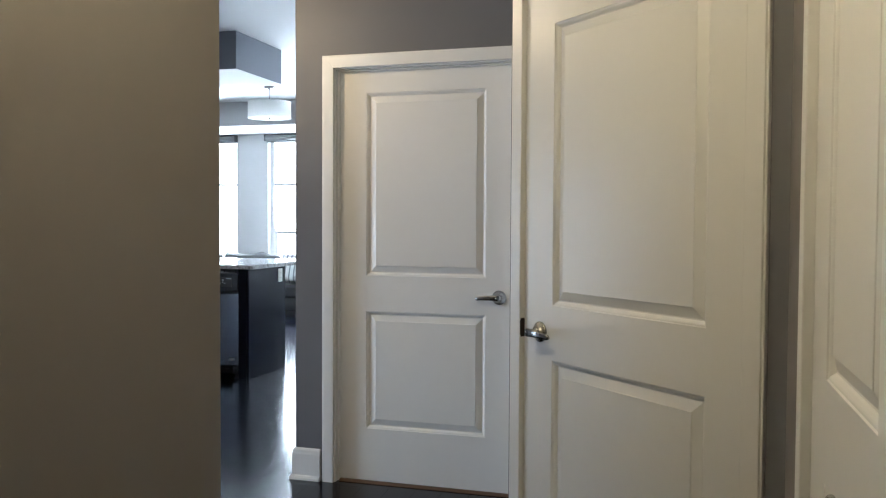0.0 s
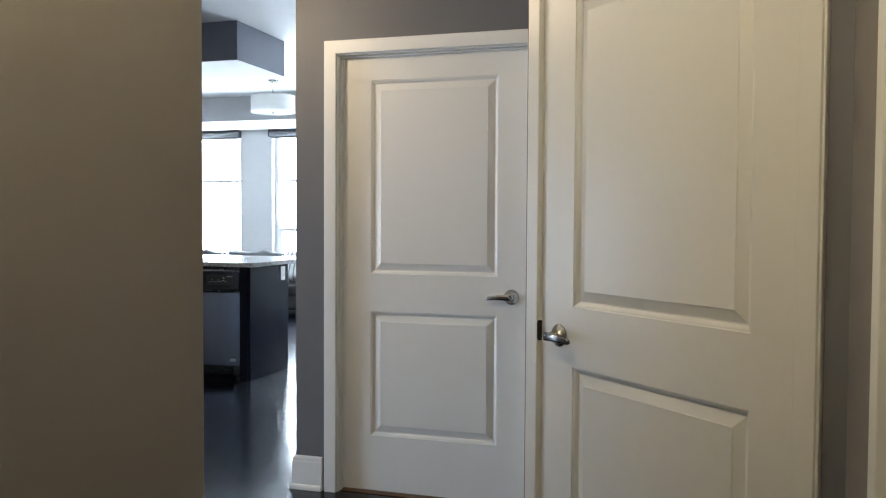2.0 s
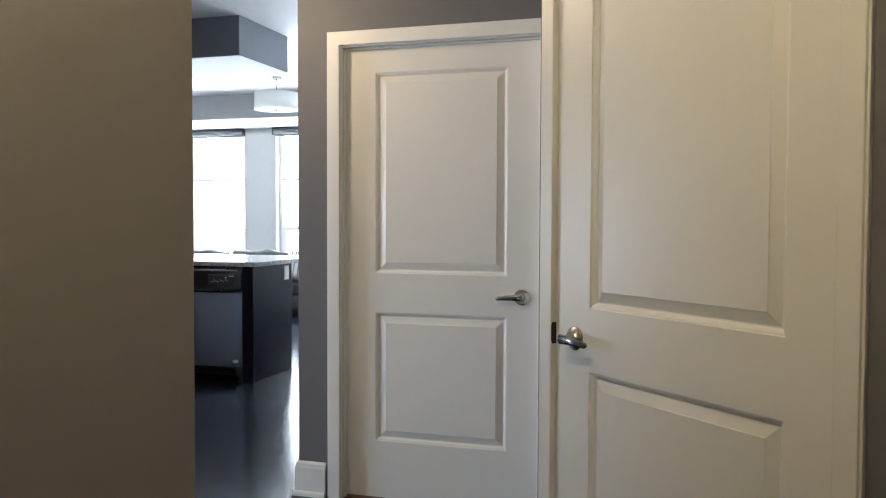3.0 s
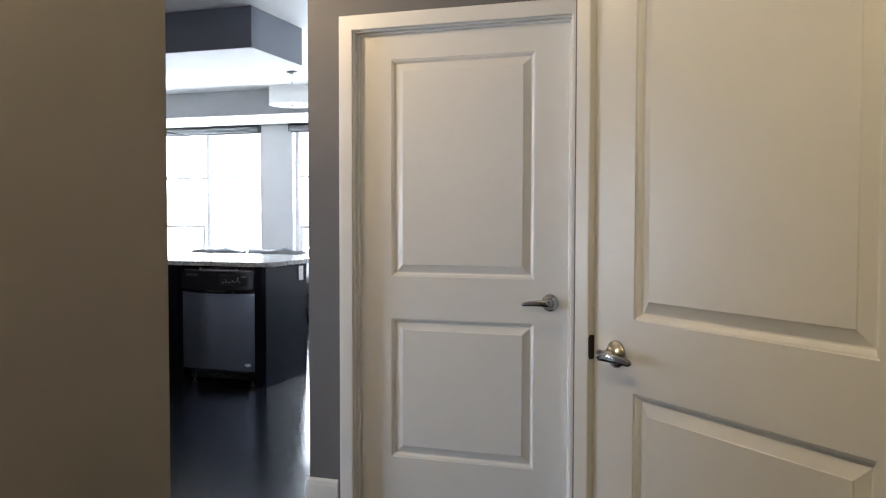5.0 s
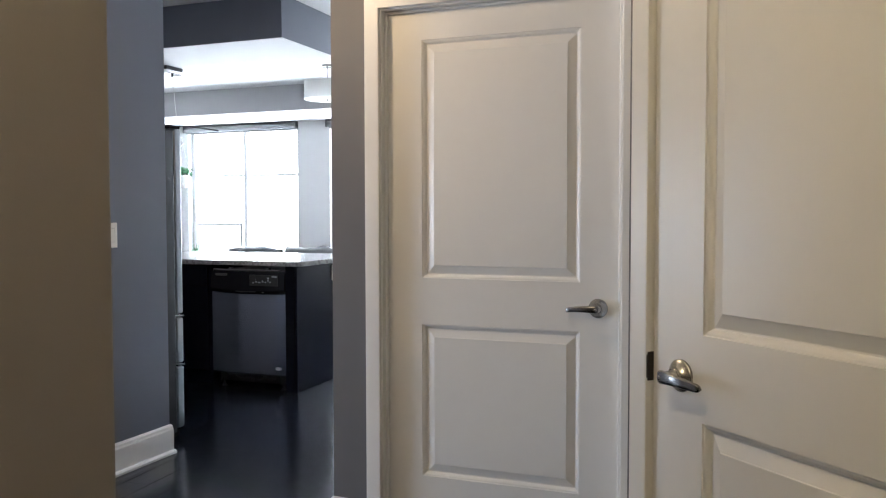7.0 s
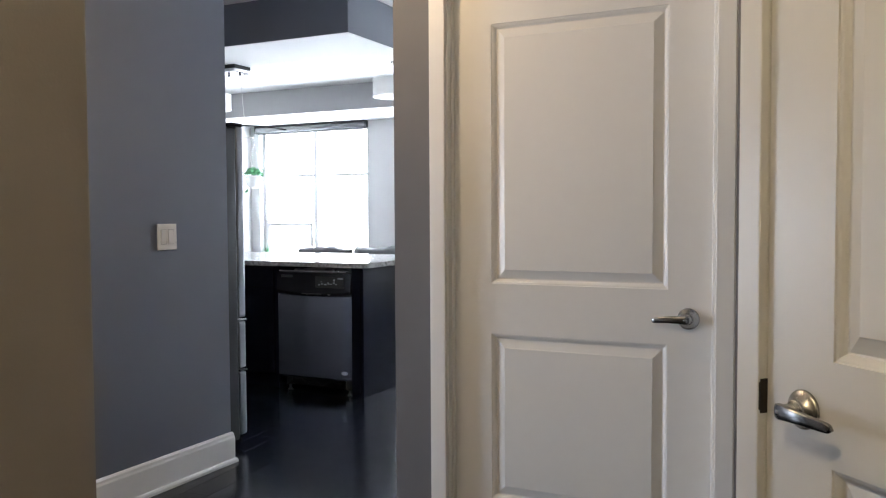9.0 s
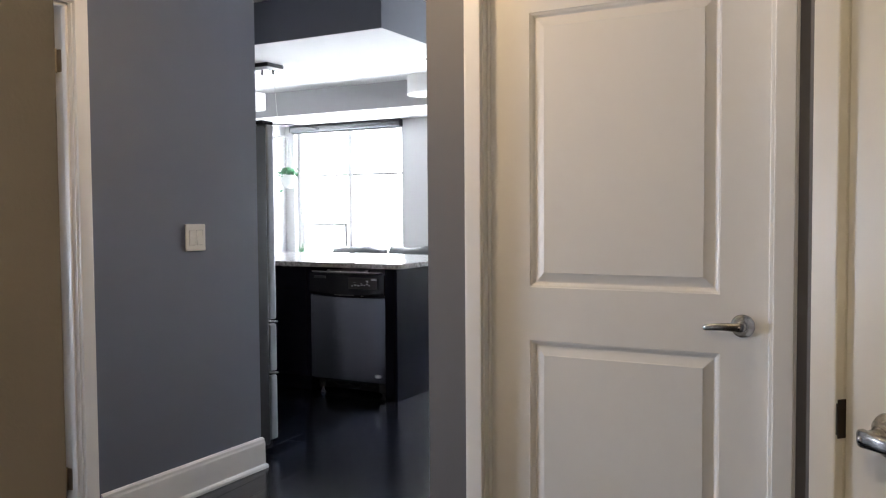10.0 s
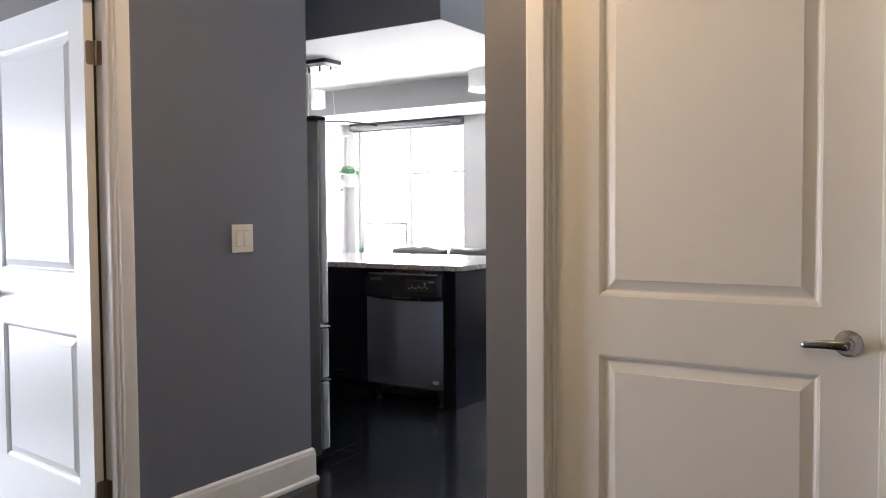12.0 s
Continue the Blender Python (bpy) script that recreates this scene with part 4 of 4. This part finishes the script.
# ---- floor planks ----
def plank_mesh(length, width=0.1345):
    bm = bmesh.new()
    g, c = 0.0006, 0.0006
    x0, x1, y0, y1 = g, width - g, g, length - g
    base = [bm.verts.new((x, y, -0.012)) for x, y in ((x0, y0), (x1, y0), (x1, y1), (x0, y1))]
    low = [bm.verts.new((x, y, -c)) for x, y in ((x0, y0), (x1, y0), (x1, y1), (x0, y1))]
    top = [bm.verts.new((x, y, 0)) for x, y in ((x0 + c, y0 + c), (x1 - c, y0 + c), (x1 - c, y1 - c), (x0 + c, y1 - c))]
    for a, b in ((base, low), (low, top)):
        for k in range(4):
            bm.faces.new((a[k], a[(k + 1) % 4], b[(k + 1) % 4], b[k]))
    bm.faces.new(top)
    me = bpy.data.meshes.new("plank")
    bm.to_mesh(me)
    bm.free()
    me.materials.append(PLANK)
    return me


FLOOR = bpy.data.objects["floor"]


def trim(ring, x0, x1, y0, y1):
    """The part of a plan outline that lies inside a rectangle."""
    for axis, limit, sign in ((0, x0, 1), (0, x1, -1), (1, y0, 1), (1, y1, -1)):
        kept = []
        for p, q in zip(ring, ring[1:] + ring[:1]):
            dp, dq = sign * (p[axis] - limit), sign * (q[axis] - limit)
            if dp >= 0:
                kept.append(p)
            if dp * dq < 0:
                kept.append(p.lerp(q, dp / (dp - dq)))
        ring = kept
        if not ring:
            break
    return ring


def lay_planks():
    """Boards run a few degrees off the walls, about a joint that passes through (-1.174, 1.30)."""
    rng = random.Random(12)
    PL, PW = 1.215, 0.1345
    lay = pose(-1.174, 1.30, 0, 0, 0, 4)
    shared = plank_mesh(PL)
    verts, faces = [], []
    for i in range(-50, 36):
        x = i * PW
        y = -9.0 - rng.uniform(0, PL)
        while y < 7.0:
            c = lay @ Vector((x + PW / 2, y + PL / 2, 0))
            if -2.85 < c.x < -0.30 and -0.2 < c.y < 5.2:
                ob = new("plank", shared)
                ob.matrix_world = lay @ Matrix.Translation((x, y, rng.uniform(-0.0005, 0.0)))
                ob.parent = FLOOR
            else:
                g = 0.0006
                corners = ((x + g, y + g), (x + PW - g, y + g), (x + PW - g, y + PL - g), (x + g, y + PL - g))
                ring = trim([(lay @ Vector((u, v, 0))).to_2d() for u, v in corners], -7.0, 2.7, -6.32, YW + 0.2)
                if len(ring) > 2:
                    n, k = len(verts), len(ring)
                    verts += [(p.x, p.y, 0) for p in ring] + [(p.x, p.y, -0.012) for p in ring]
                    faces.append(tuple(range(n, n + k)))
                    faces += [(n + j, n + k + j, n + k + (j + 1) % k, n + (j + 1) % k) for j in range(k)]
            y += PL
    me = bpy.data.meshes.new("plank_field")
    me.from_pydata(verts, [], faces)
    me.materials.append(PLANK)
    ob = new("plank_field", me)
    ob.parent = FLOOR
    tagged(ob, kind="stuff")


lay_planks()
